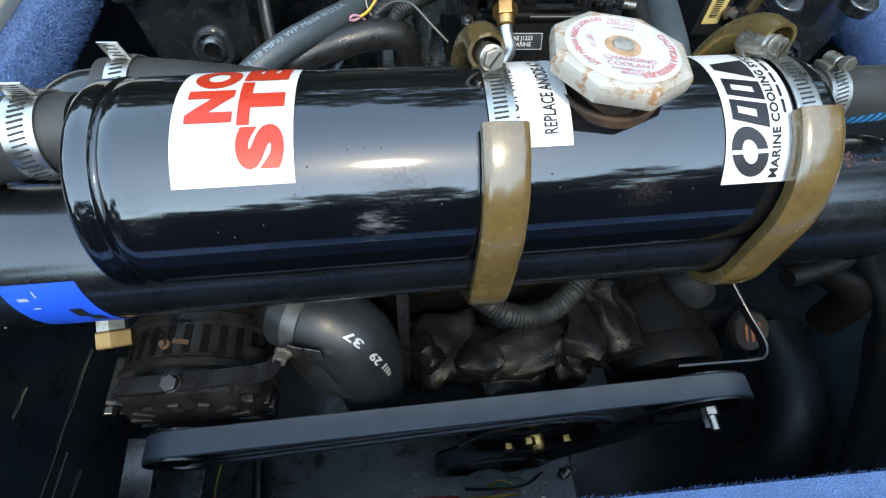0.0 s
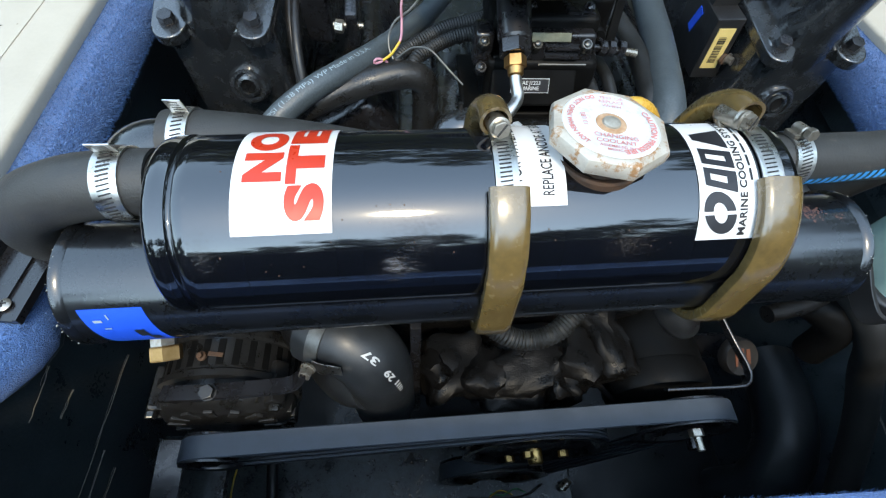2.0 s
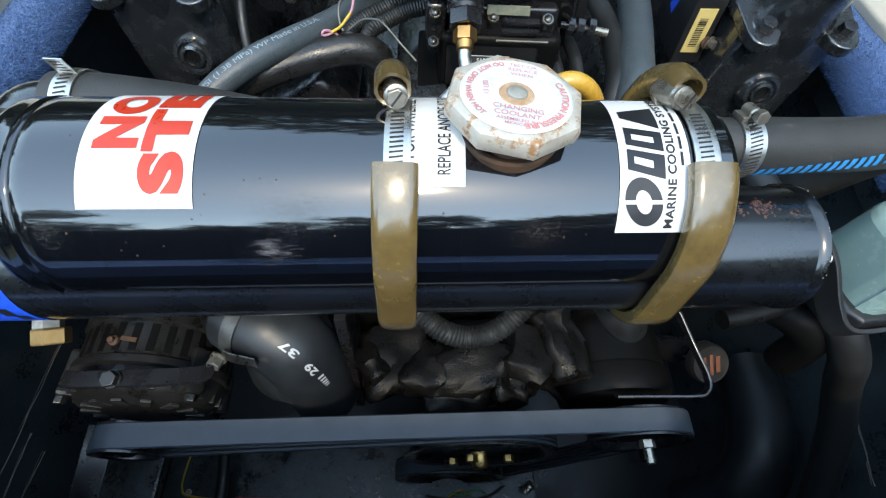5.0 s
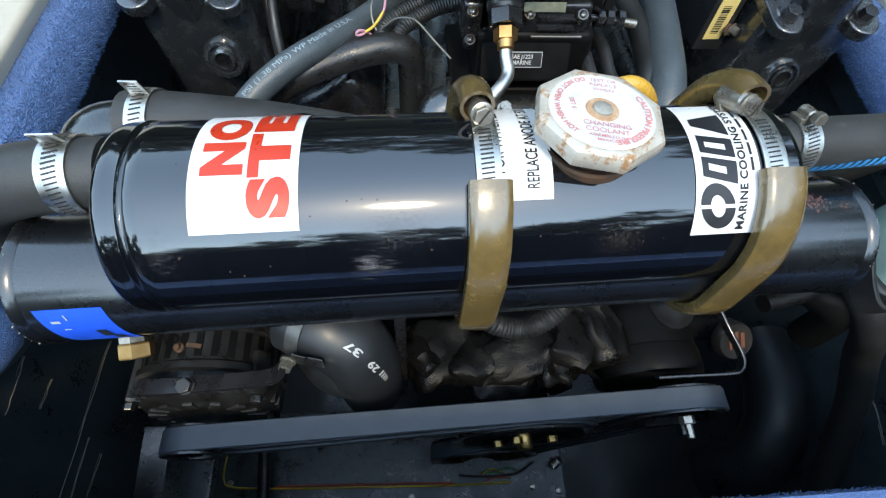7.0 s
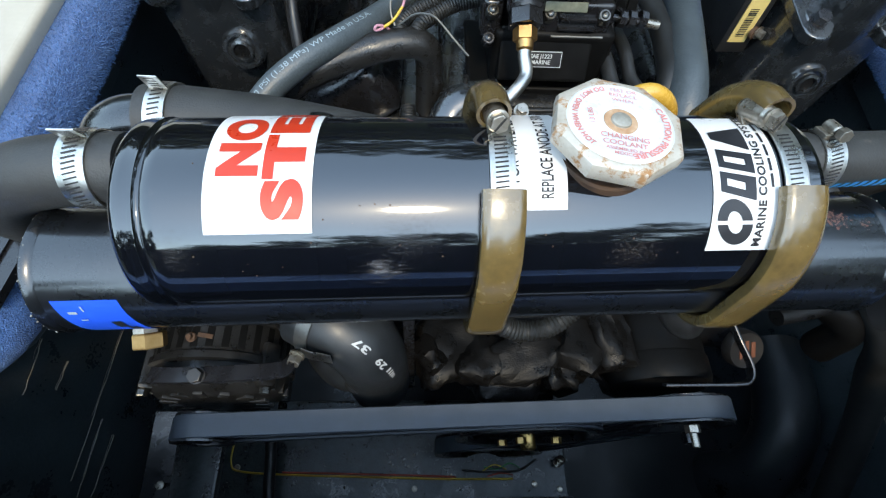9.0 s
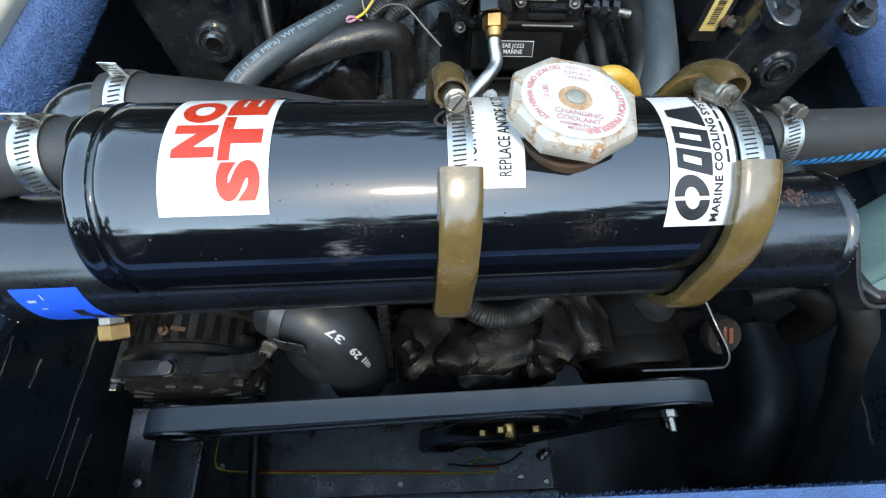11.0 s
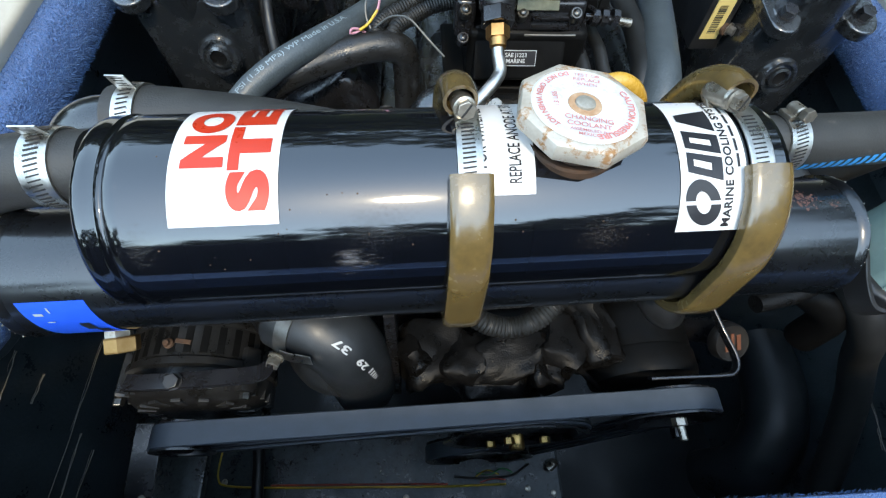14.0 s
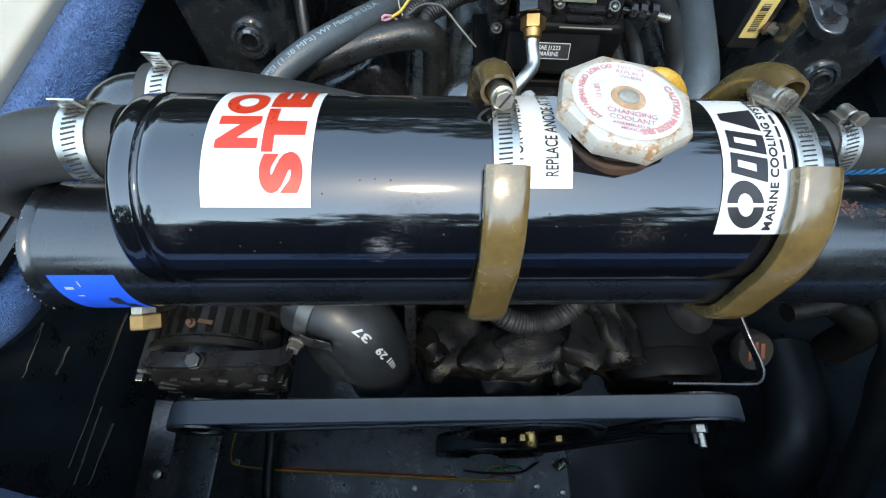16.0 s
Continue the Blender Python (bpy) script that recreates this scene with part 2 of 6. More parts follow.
def link_mesh(name, bm, material, smooth=40, flat=True):
    me = bpy.data.meshes.new(name)
    bmesh.ops.recalc_face_normals(bm, faces=bm.faces)
    if flat:
        crisp(bm)
    bm.to_mesh(me)
    bm.free()
    me.materials.append(material)
    if smooth:
        for p in me.polygons:
            p.use_smooth = True
        keep = [e.use_edge_sharp for e in me.edges]
        me.set_sharp_from_angle(angle=radians(smooth))
        for e, k in zip(me.edges, keep):
            e.use_edge_sharp = e.use_edge_sharp or k
    return new(name, me)


def world_place(ob):
    p = Vector(ob.location)
    up = ob.parent
    while up:
        p += Vector(up.location)
        up = up.parent
    return p


def part(name, bm, material, parent, label="", smooth=40):
    """Links a bmesh, given in world places, as one mesh under a thing or a part."""
    ob = link_mesh(name, bm, material, smooth)
    ob.data.transform(Matrix.Translation(-world_place(parent)))
    ob.parent = parent
    return tagged(ob, label)


def solo(name, bm, material, label, category, group="", kind="", smooth=40):
    """A thing that is one mesh."""
    return tagged(link_mesh(name, bm, material, smooth), label, category, group, kind)


def basis(direction, up=(0, 0, 1)):
    """A turn whose z axis is direction and whose y axis lies near up."""
    z = Vector(direction).normalized()
    x = Vector(up).cross(z)
    if x.length < 1e-4:
        x = Vector((1, 0, 0)).cross(z) if abs(z.x) < 0.9 else Vector((0, 1, 0)).cross(z)
    x.normalize()
    return Matrix((x, z.cross(x), z)).transposed().to_4x4()


def box(bm, size, m=Matrix(), bevel=0.002, segments=2):
    r = bmesh.ops.create_cube(bm, size=1.0)
    vs = r["verts"]
    bmesh.ops.scale(bm, vec=size, verts=vs)
    if bevel:
        es = list({e for v in vs for e in v.link_edges})
        vs = list({v for v in bmesh.ops.bevel(bm, geom=es, offset=bevel, segments=segments, profile=0.6, affect="EDGES")["verts"]} | {v for v in vs if v.is_valid})
    bmesh.ops.transform(bm, matrix=m, verts=vs)
    return bm


def at(x, y, z, rx=0, ry=0, rz=0):
    return pose(x, y, z, rx, ry, rz)


def lathe(bm, profile, m=Matrix(), n=48, close=False):
    """Turns (radius, height) pairs round z."""
    rings = []
    for r, h in profile:
        if r < 1e-6:
            rings.append([bm.verts.new(m @ Vector((0, 0, h)))])
        else:
            rings.append([bm.verts.new(m @ Vector((r * math.cos(2 * math.pi * i / n), r * math.sin(2 * math.pi * i / n), h))) for i in range(n)])
    pairs = list(zip(rings, rings[1:]))
    if close:
        pairs.append((rings[-1], rings[0]))
    for a, b in pairs:
        for i in range(n):
            j = (i + 1) % n
            if len(a) == 1 and len(b) == 1:
                continue
            if len(a) == 1:
                bm.faces.new((a[0], b[i], b[j]))
            elif len(b) == 1:
                bm.faces.new((a[i], a[j], b[0]))
            else:
                bm.faces.new((a[i], a[j], b[j], b[i]))
    return bm


def prism(bm, outline, height, m=Matrix(), bevel=0.0, segments=2):
    """An outline in xy, raised along z."""
    low = [bm.verts.new((x, y, 0)) for x, y in outline]
    high = [bm.verts.new((x, y, height)) for x, y in outline]
    n = len(outline)
    faces = [bm.faces.new(low[::-1]), bm.faces.new(high)]
    for i in range(n):
        faces.append(bm.faces.new((low[i], low[(i + 1) % n], high[(i + 1) % n], high[i])))
    vs = low + high
    if bevel:
        es = list({e for f in faces[:2] for e in f.edges})
        r = bmesh.ops.bevel(bm, geom=es, offset=bevel, segments=segments, profile=0.6, affect="EDGES")
        vs = list({v for v in vs if v.is_valid} | set(r["verts"]))
    bmesh.ops.transform(bm, matrix=m, verts=vs)
    return bm


def ngon(r, n, turn=0.0):
    return [(r * math.cos(2 * math.pi * i / n + turn), r * math.sin(2 * math.pi * i / n + turn)) for i in range(n)]


def spline(points, step=0.004):
    """A smooth line through the points."""
    pts = [Vector(p) for p in points]
    pts = [2 * pts[0] - pts[1]] + pts + [2 * pts[-1] - pts[-2]]
    out = []
    for a, b, c, d in zip(pts, pts[1:], pts[2:], pts[3:]):
        n = max(2, int((c - b).length / step))
        for i in range(n):
            t = i / n
            out.append(0.5 * ((2 * b) + (c - a) * t + (2 * a - 5 * b + 4 * c - d) * t * t + (3 * b - a - 3 * c + d) * t ** 3))
    out.append(pts[-2])
    return out


def frames_of(line):
    """Tangent, up and side at each place of a line."""
    out = []
    up = None
    for i, p in enumerate(line):
        t = (line[min(i + 1, len(line) - 1)] - line[max(i - 1, 0)]).normalized()
        if up is None:
            up = Vector((0, 0, 1)) if abs(t.z) < 0.9 else Vector((0, 1, 0))
        up = (up - t * up.dot(t)).normalized()
        out.append((p, t, up, t.cross(up)))
    return out


def tube(bm, points, radius, n=20, step=0.004, ribs=0.0, pitch=0.005, radii=None, hollow=0.0):
    """A hose along a smooth line; ribs: height of its corrugation; hollow: wall thickness of its open ends."""
    line = spline(points, min(step, pitch / 4) if ribs else step)
    fr = frames_of(line)
    run, rings = 0.0, []
    for i, (p, t, u, s) in enumerate(fr):
        if i:
            run += (p - fr[i - 1][0]).length
        r = radius if radii is None else radii(i / (len(fr) - 1))
        if ribs:
            r += ribs * (0.5 + 0.5 * math.cos(2 * math.pi * run / pitch))
        rings.append([bm.verts.new(p + r * (math.cos(a) * u + math.sin(a) * s)) for a in (2 * math.pi * k / n for k in range(n))])
    for a, b in zip(rings, rings[1:]):
        for k in range(n):
            bm.faces.new((a[k], a[(k + 1) % n], b[(k + 1) % n], b[k]))
    for ring, (p, t, u, s), back in ((rings[0], fr[0], 1), (rings[-1], fr[-1], -1)):
        if hollow:
            r = (radius if radii is None else radii(0 if back == 1 else 1)) - hollow
            inner = [bm.verts.new(p + r * (math.cos(2 * math.pi * k / n) * u + math.sin(2 * math.pi * k / n) * s)) for k in range(n)]
            deep = [bm.verts.new(v.co + t * back * 0.015) for v in inner]
            for k in range(n):
                j = (k + 1) % n
                bm.faces.new((ring[k], ring[j], inner[j], inner[k]))
                bm.faces.new((inner[k], inner[j], deep[j], deep[k]))
            bm.faces.new(deep)
        else:
            bm.faces.new(ring)
    return bm


def hex_bolt(bm, place, direction, across=0.012, height=0.007, washer=0.0, shank=0.0, turn=0.3):
    m = Matrix.Translation(place) @ basis(direction)
    z = 0.0
    if washer:
        lathe(bm, [(0, 0), (washer, 0), (washer, 0.0016), (0, 0.0016)], m, 24)
        z = 0.0014
    prism(bm, ngon(across / 2 / math.cos(math.pi / 6), 6, turn), height, m @ Matrix.Translation((0, 0, z)), bevel=across * 0.07)
    if shank:
        lathe(bm, [(0, 0), (across * 0.3, 0), (across * 0.3, z + height + shank - 0.001), (across * 0.24, z + height + shank), (0, z + height + shank)], m, 16)
    return bm


def letters(body, size, weight=0.0, spacing=1.0, align="LEFT"):
    """A flat bmesh of built-in lettering; the baseline is the x axis."""
    cu = bpy.data.curves.new("lettering", "FONT")
    cu.body, cu.size, cu.offset, cu.space_character, cu.align_x, cu.resolution_u = body, size, weight * size, spacing, align, 6
    ob = new("lettering", cu)
    me = bpy.data.meshes.new_from_object(ob.evaluated_get(bpy.context.evaluated_depsgraph_get()))
    bpy.data.objects.remove(ob)
    bpy.data.curves.remove(cu)
    bm = bmesh.new()
    bm.from_mesh(me)
    bpy.data.meshes.remove(me)
    return bm


def sheet(bm, x0, y0, x1, y1, n=1, k=1):
    g = [[bm.verts.new((x0 + (x1 - x0) * i / n, y0 + (y1 - y0) * j / k, 0)) for j in range(k + 1)] for i in range(n + 1)]
    for i in range(n):
        for j in range(k):
            bm.faces.new((g[i][j], g[i + 1][j], g[i + 1][j + 1], g[i][j + 1]))
    return bm


def sliced(bm, axis, step):
    """Cuts flat lettering across, so that it can bend."""
    vals = [v.co[axis] for v in bm.verts]
    a = min(vals) + step
    while a < max(vals):
        no = Vector((0, 0, 0))
        no[axis] = 1
        bmesh.ops.bisect_plane(bm, geom=bm.verts[:] + bm.edges[:] + bm.faces[:], plane_co=no * a, plane_no=no)
        a += step
    return bm


def bent(bm, f):
    for v in bm.verts:
        v.co = f(v.co.x, v.co.y)
    return bm


def flat_bar(bm, points, width, thick, across=(0, 1, 0)):
    """A bent flat bar along a smooth line; across: about the way of its width."""
    line = spline(points)
    rings = []
    for i, p in enumerate(line):
        t = (line[min(i + 1, len(line) - 1)] - line[max(i - 1, 0)]).normalized()
        s = Vector(across)
        s = (s - t * s.dot(t)).normalized()
        u = t.cross(s)
        rings.append([bm.verts.new(p + s * (width / 2 * x) + u * (thick / 2 * y)) for x, y in ((-1, -0.7), (-0.93, -1), (0.93, -1), (1, -0.7), (1, 0.7), (0.93, 1), (-0.93, 1), (-1, 0.7))])
    for q, r in zip(rings, rings[1:]):
        for k in range(8):
            bm.faces.new((q[k], q[(k + 1) % 8], r[(k + 1) % 8], r[k]))
    bm.faces.new(rings[0])
    bm.faces.new(rings[-1])
    return bm


# ---- the setting ----
def slab(name, outline, z0, z1, material, label, bevel=0.018, kind="structure", category="carpet"):
    bm = bmesh.new()
    prism(bm, outline, z1 - z0, Matrix.Translation((0, 0, z0)), bevel=bevel, segments=7)
    return tagged(link_mesh(name, bm, material, 50, flat=False), label, category, "", kind)


def rolled_carpet(name, edge, far, top, r, label):
    """A carpet sheet whose inner edge rolls over a soft round side; edge runs with the carpet on its left or right, far closes it."""
    mid = Vector(far[0]).lerp(Vector(far[1]), 0.5)
    bm = bmesh.new()
    rings = []
    for k in range(13):
        t = radians(150) * k / 12
        ring = []
        for i, p in enumerate(edge):
            d = Vector(edge[min(i + 1, len(edge) - 1)]) - Vector(edge[max(i - 1, 0)])
            n = Vector((-d.y, d.x)).normalized()
            n = n if n.dot(mid - Vector(p)) > 0 else -n
            q = Vector(p) + n * (r * (1 - math.sin(t)))
            ring.append(bm.verts.new((q.x, q.y, top - r * (1 - math.cos(t)))))
        rings.append(ring)
    for a, b in zip(rings, rings[1:]):
        for i in range(len(edge) - 1):
            bm.faces.new((a[i], a[i + 1], b[i + 1], b[i]))
    outer = [bm.verts.new((x, y, top)) for x, y in far]
    bm.faces.new(rings[0] + outer)
    low = [bm.verts.new((x, y, rings[-1][0].co.z)) for x, y in far]
    bm.faces.new(rings[-1] + low)
    return tagged(link_mesh(name, bm, CARPET, 80, flat=False), label, "carpet", "", "structure")


def rounded_run(points, step=0.01):
    return [(p.x, p.y) for p in spline([(x, y, 0) for x, y in points], step)]


left_edge = rounded_run([(-0.288, 1.1), (-0.285, 0.52), (-0.283, 0.30), (-0.265, 0.18), (-0.251, 0.132), (-0.269, 0.098), (-0.301, 0.07), (-0.373, 0.045)], 0.02)
rolled_carpet("carpet_left", left_edge, [(-0.95, 0.045), (-0.95, 1.1)], 0.742, 0.020, "worn blue marine carpet over the engine bay's side ledge")
slab("ledge_left", [(x - 0.052, y + 0.03) for x, y in left_edge] + [(-0.95, 0.06), (-0.95, 1.1)], 0.640, 0.7040, BILGE, "black painted underside of the carpeted ledge", 0.004, "structure", "ledge")
right_edge = rounded_run([(0.672, 0.05), (0.597, 0.085), (0.562, 0.135), (0.544, 0.20), (0.538, 0.28), (0.554, 0.41), (0.567, 0.6), (0.572, 1.1)], 0.02)
rolled_carpet("carpet_right", right_edge, [(1.2, 1.1), (1.2, 0.05)], 0.700, 0.026, "blue marine carpet over the engine bay's side ledge")
slab("ledge_right", [(x + 0.043, y + 0.03) for x, y in right_edge] + [(1.2, 1.1), (1.2, 0.065)], 0.600, 0.6500, BILGE, "black painted underside of the carpeted ledge", 0.004, "structure", "ledge")
slab("carpet_front", rounded_run([(-0.95, 0.035), (-0.36, 0.03), (-0.2, 0.012), (0.12, 0.011), (0.45, 0.014), (0.7, 0.03), (1.2, 0.04)], 0.05) + [(1.2, -0.06), (-0.95, -0.06)],
     0.660, 0.728, CARPET, "blue marine carpet on the engine bay's front rim")


def pile(name, edge, side, x_far, y0, y1, top, count, label, r):
    """Short fibres on a carpet ledge, from its edge outwards; side: the way from the edge, along x."""
    xs, ys = [p[0] for p in edge], [p[1] for p in edge]
    order = np.argsort(ys)
    ey, ex = np.array(ys)[order], np.array(xs)[order]
    rng = np.random.default_rng(5)
    y = rng.uniform(y0, y1, count)
    near = np.interp(y, ey, ex)
    x = near + (x_far - near) * rng.uniform(0, 1, count) ** 1.2
    fibres(name, x, y, np.abs(x - near), top, rng, label, r)
    # the rolled side
    m = count // 2
    y, turn = rng.uniform(max(y0, 0.17), y1, m), rng.uniform(0, radians(150), m)
    near = np.interp(y, ey, ex)
    out = np.stack([-side * np.sin(turn), 0 * turn, np.cos(turn)], 1)
    p = np.stack([near + side * r, y, 0 * y + top - r], 1) + out * (r - 0.0004)
    tuft(name, p, out, rng, label)


def fibres(name, x, y, inside, top, rng, label, r=0.018):
    d = np.clip(r - inside, 0, r)
    z = top - (r - np.sqrt(np.maximum(r * r - d * d, 0))) - 0.0006
    return tuft(name, np.stack([x, y, z], 1), np.array([[0.0, 0.0, 1.0]]).repeat(len(x), 0), rng, label)


def tuft(name, p, out, rng, label):
    """Fibres at the places p that stand along out."""
    n = len(p)
    a, b, t = rng.uniform(0, 2 * np.pi, n), rng.uniform(0.0012, 0.0034, n), rng.uniform(0, 2 * np.pi, n)
    w = rng.uniform(0.0003, 0.0006, n)
    s = np.stack([np.cos(a), np.sin(a), a * 0], 1) * w[:, None]
    lean = out * b[:, None] + np.stack([np.cos(t) * b * 0.7, np.sin(t) * b * 0.7, 0 * b], 1)
    v = np.stack([p - s, p + s, p + lean], 1).reshape(-1, 3)
    me = bpy.data.meshes.new(name)
    me.from_pydata(v.tolist(), [], np.arange(3 * n).reshape(-1, 3).tolist())
    me.materials.append(PILE)
    return tagged(new(name, me), label, "carpet pile", "", "stuff")


pile("carpet_pile", left_edge, -1, -0.44, 0.05, 0.85, 0.742, 60000, "short fuzzy blue carpet fibres on the ledge", 0.020)
pile("carpet_pile", right_edge, 1, 0.70, 0.06, 0.80, 0.700, 50000, "short fuzzy blue carpet fibres on the ledge", 0.026)
rng = np.random.default_rng(9)
fy = 0.013 - 0.065 * rng.uniform(0, 1, 40000) ** 1.3
fibres("carpet_pile", rng.uniform(-0.1, 0.68, 40000), fy, 0.013 - fy, 0.728, rng, "short fuzzy blue carpet fibres on the front rim")


def wall(name, size, m, material, label):
    bm = bmesh.new()
    box(bm, size, m, 0.004)
    return tagged(link_mesh(name, bm, material, 40), label, "wall", "", "structure")


wall("wall_left", (0.03, 1.2, 0.80), at(-0.335, 0.54, 0.27, 0, -6, 0), BILGE, "black painted inner side of the engine bay")
wall("wall_right", (0.03, 1.2, 0.80), at(0.605, 0.54, 0.23, 0, 6, 0), BILGE, "black painted inner side of the engine bay")
wall("wall_front", (1.2, 0.03, 0.58), at(0.12, -0.022, 0.36), SHADED_BILGE, "black painted front wall of the engine bay")
wall("wall_back", (1.2, 0.03, 0.66), at(0.12, 1.12, 0.36), BILGE, "black painted back wall of the engine bay")
wall("floor", (1.3, 1.3, 0.03), at(0.12, 0.55, 0.085), SHADED_BILGE, "black bilge floor under the engine, its colour darkened for shade")
# unseen bulkhead and floor, added to keep the tank's forward reflection dark
bm = bmesh.new()
box(bm, (2.4, 0.05, 1.15), at(0.1, -0.85, 0.50), 0.02)
tagged(link_mesh("wall_unseen_cockpit", bm, UNSEEN_COCKPIT), "unseen dark bulkhead added behind the camera to darken the tank's reflection", "wall", "", "structure")
bm = bmesh.new()
box(bm, (2.4, 0.5, 0.03), at(0.1, -0.6, 0.4), 0.0)
tagged(link_mesh("floor_unseen_cockpit", bm, UNSEEN_COCKPIT), "unseen dark cockpit floor added below the bulkhead", "floor", "", "structure")


def cushion(name, outline, z0, z1, label, seam):
    ob = thing(name, (outline[0][0], outline[0][1], z0), label, "cushion")
    bm = bmesh.new()
    prism(bm, outline, z1 - z0, Matrix.Translation((0, 0, z0)))
    es = [e for e in bm.edges if not (abs(e.verts[0].co.z - z0) < 1e-5 and abs(e.verts[1].co.z - z0) < 1e-5)]
    bmesh.ops.bevel(bm, geom=es, offset=0.006, segments=5, profile=0.5, affect="EDGES")
    part("cover", bm, VINYL, ob, smooth=60)
    bm = bmesh.new()
    flat_bar(bm, [(x, y, z1 + 0.0002) for x, y in seam], 0.006, 0.0014, (1, 0.2, 0))
    part("seam", bm, VINYL, ob, "stitched welt along the pad's edge")
    return ob


cushion("sun_pad", [(-0.324, 0.205), (-0.325, 0.30), (-0.325, 1.1), (-0.95, 1.1), (-0.95, 0.16), (-0.40, 0.135), (-0.338, 0.165)], 0.7425, 0.757,
        "off-white vinyl pad with brown dirt specks on the carpet ledge", [(-0.385, 0.17), (-0.378, 0.3), (-0.372, 0.6), (-0.37, 1.08)])
cushion("sun_pad", [(0.652, 0.1), (0.637, 0.295), (0.608, 0.52), (0.598, 1.1), (1.2, 1.1), (1.2, 0.1)], 0.7005, 0.714,
        "plain off-white vinyl pad on the carpet ledge", [(0.70, 0.13), (0.688, 0.3), (0.66, 0.6), (0.65, 1.08)])

bm = bmesh.new()
for k in range(70):
    s = random.uniform(0.0003, 0.0010)
    p = (random.uniform(-0.52, -0.34), random.uniform(0.18, 0.8), 0.7572) if k % 3 else (random.uniform(0.66, 0.8), random.uniform(0.2, 0.8), 0.7142)
    bmesh.ops.create_icosphere(bm, subdivisions=1, radius=1, matrix=at(*p, 0, 0, random.uniform(0, 180)) @ Matrix.Diagonal((s * random.uniform(1, 4), s, s * 0.3, 1)))
solo_dirt = link_mesh("pad_dirt", bm, RUST, 0)
tagged(solo_dirt, "brown specks of dirt lying on the vinyl pads", "dirt", "", "stuff")
bm = bmesh.new()
lathe(bm, [(0, 0), (400, 0)], Matrix.Translation((0, 0, -1.2)), 48)
tagged(link_mesh("ground", bm, LEAVES, 0), "dark green ground round the boat", "ground", "", "structure")


def tree_top(a):
    """Height of the far trees at the azimuth a: tallest aft of the boat, low over the open water."""
    aft = max(0.0, math.sin(a + 0.5)) ** 1.2
    side = 0.5 + 0.5 * math.cos(a)
    return 6.5 + 22 * aft + 7 * side + 4.0 * noise.noise((math.cos(a) * 3, math.sin(a) * 3, 0)) + 3.0 * noise.noise((math.cos(a) * 11, math.sin(a) * 11, 5))


bm = bmesh.new()
ring = [[], []]
for i in range(240):
    a = 2 * math.pi * i / 240
    ring[0].append(bm.verts.new((24 * math.cos(a), 24 * math.sin(a), -1.2)))
    ring[1].append(bm.verts.new((24 * math.cos(a), 24 * math.sin(a), max(2, tree_top(a) * 0.55))))
for i in range(240):
    bm.faces.new((ring[0][i], ring[0][(i + 1) % 240], ring[1][(i + 1) % 240], ring[1][i]))
tagged(link_mesh("backdrop", bm, LEAVES, 0), "far tree line round the water", "trees", "", "structure")


def far_woods():
    """Ragged crowns of many leaf clumps, with sky between them."""
    rng = np.random.default_rng(21)
    soup = []
    for i in range(84):
        a = 2 * math.pi * (i + rng.uniform(-0.4, 0.4)) / 84
        d, h = rng.uniform(17, 22), tree_top(a) * rng.uniform(0.72, 1.08)
        trunk = np.array([d * math.cos(a), d * math.sin(a), 0.0])
        for k in range(20):
            u = rng.uniform(0.25, 1.0)
            spread = 2.4 * math.sin(math.pi * (0.15 + 0.8 * u)) + 0.3
            c = trunk + np.array([rng.normal(0, spread * 0.55), rng.normal(0, spread * 0.55), h * u])
            p = c + rng.normal(0, 0.55, (46, 3)) * (1, 1, 0.6)
            soup.append(p[:, None, :] + rng.normal(0, 0.26, (46, 3, 3)))
    v = np.concatenate(soup).reshape(-1, 3)
    me = bpy.data.meshes.new("far_woods")
    me.from_pydata(v.tolist(), [], np.arange(len(v)).reshape(-1, 3).tolist())
    me.materials.append(LEAVES)
    return tagged(new("far_woods", me), "leafy tree crowns round the water, mirrored in the black tank", "trees", "", "stuff")


far_woods()


# ---- the heat exchanger ----
TANK_R, SHELL_R = 0.0571, 0.0406
AX = Vector((1, 0.0266, 0.0104)).normalized()
TURN_AX = basis(AX, (0, 0, 1))


def tank_axis(x):
    return Vector((x, 0.1854 + 0.0266 * x, 0.7888 + 0.0104 * x))


def shell_axis(x):
    return Vector((x, 0.1662 + 0.0266 * x, 0.7568 + 0.0104 * x))


def on_tank(x, arc, lift=0.0):
    """The place on the tank at x; arc: metres from its top towards the front."""
    a = arc / TANK_R
    return tank_axis(x) + (TANK_R + lift) * Vector((0, -math.sin(a), math.cos(a)))


def along(x):
    return Matrix.Translation(tank_axis(x)) @ TURN_AX


exchanger = thing("heat_exchanger", (0.05, 0.18, 0.70), "gloss black cylindrical marine heat exchanger with scuffs and stickers", "heat exchanger")
bm = bmesh.new()
T0, T1 = -0.1490, 0.2305
L = T1 - T0
R = TANK_R
lathe(bm, [(0, 0.0), (R - 0.0060, 0.0), (R - 0.0030, 0.0006), (R - 0.0010, 0.0022), (R - 0.0002, 0.0045), (R, 0.0080), (R + 0.0002, 0.0130), (R + 0.0004, 0.0140), (R - 0.0010, 0.0152), (R - 0.0013, 0.0162),
           (R - 0.0008, 0.0174), (R, 0.0186), (R, 0.024), (R, L * 0.33), (R, L * 0.66), (R, L - 0.006), (R - 0.001, L - 0.003), (R - 0.006, L - 0.0005), (R - 0.012, L), (0, L)], along(T0), 128)
part("tank", bm, TANK, exchanger)
bm = bmesh.new()
S0, S1 = -0.2180, 0.309
r, n = SHELL_R, S1 - S0
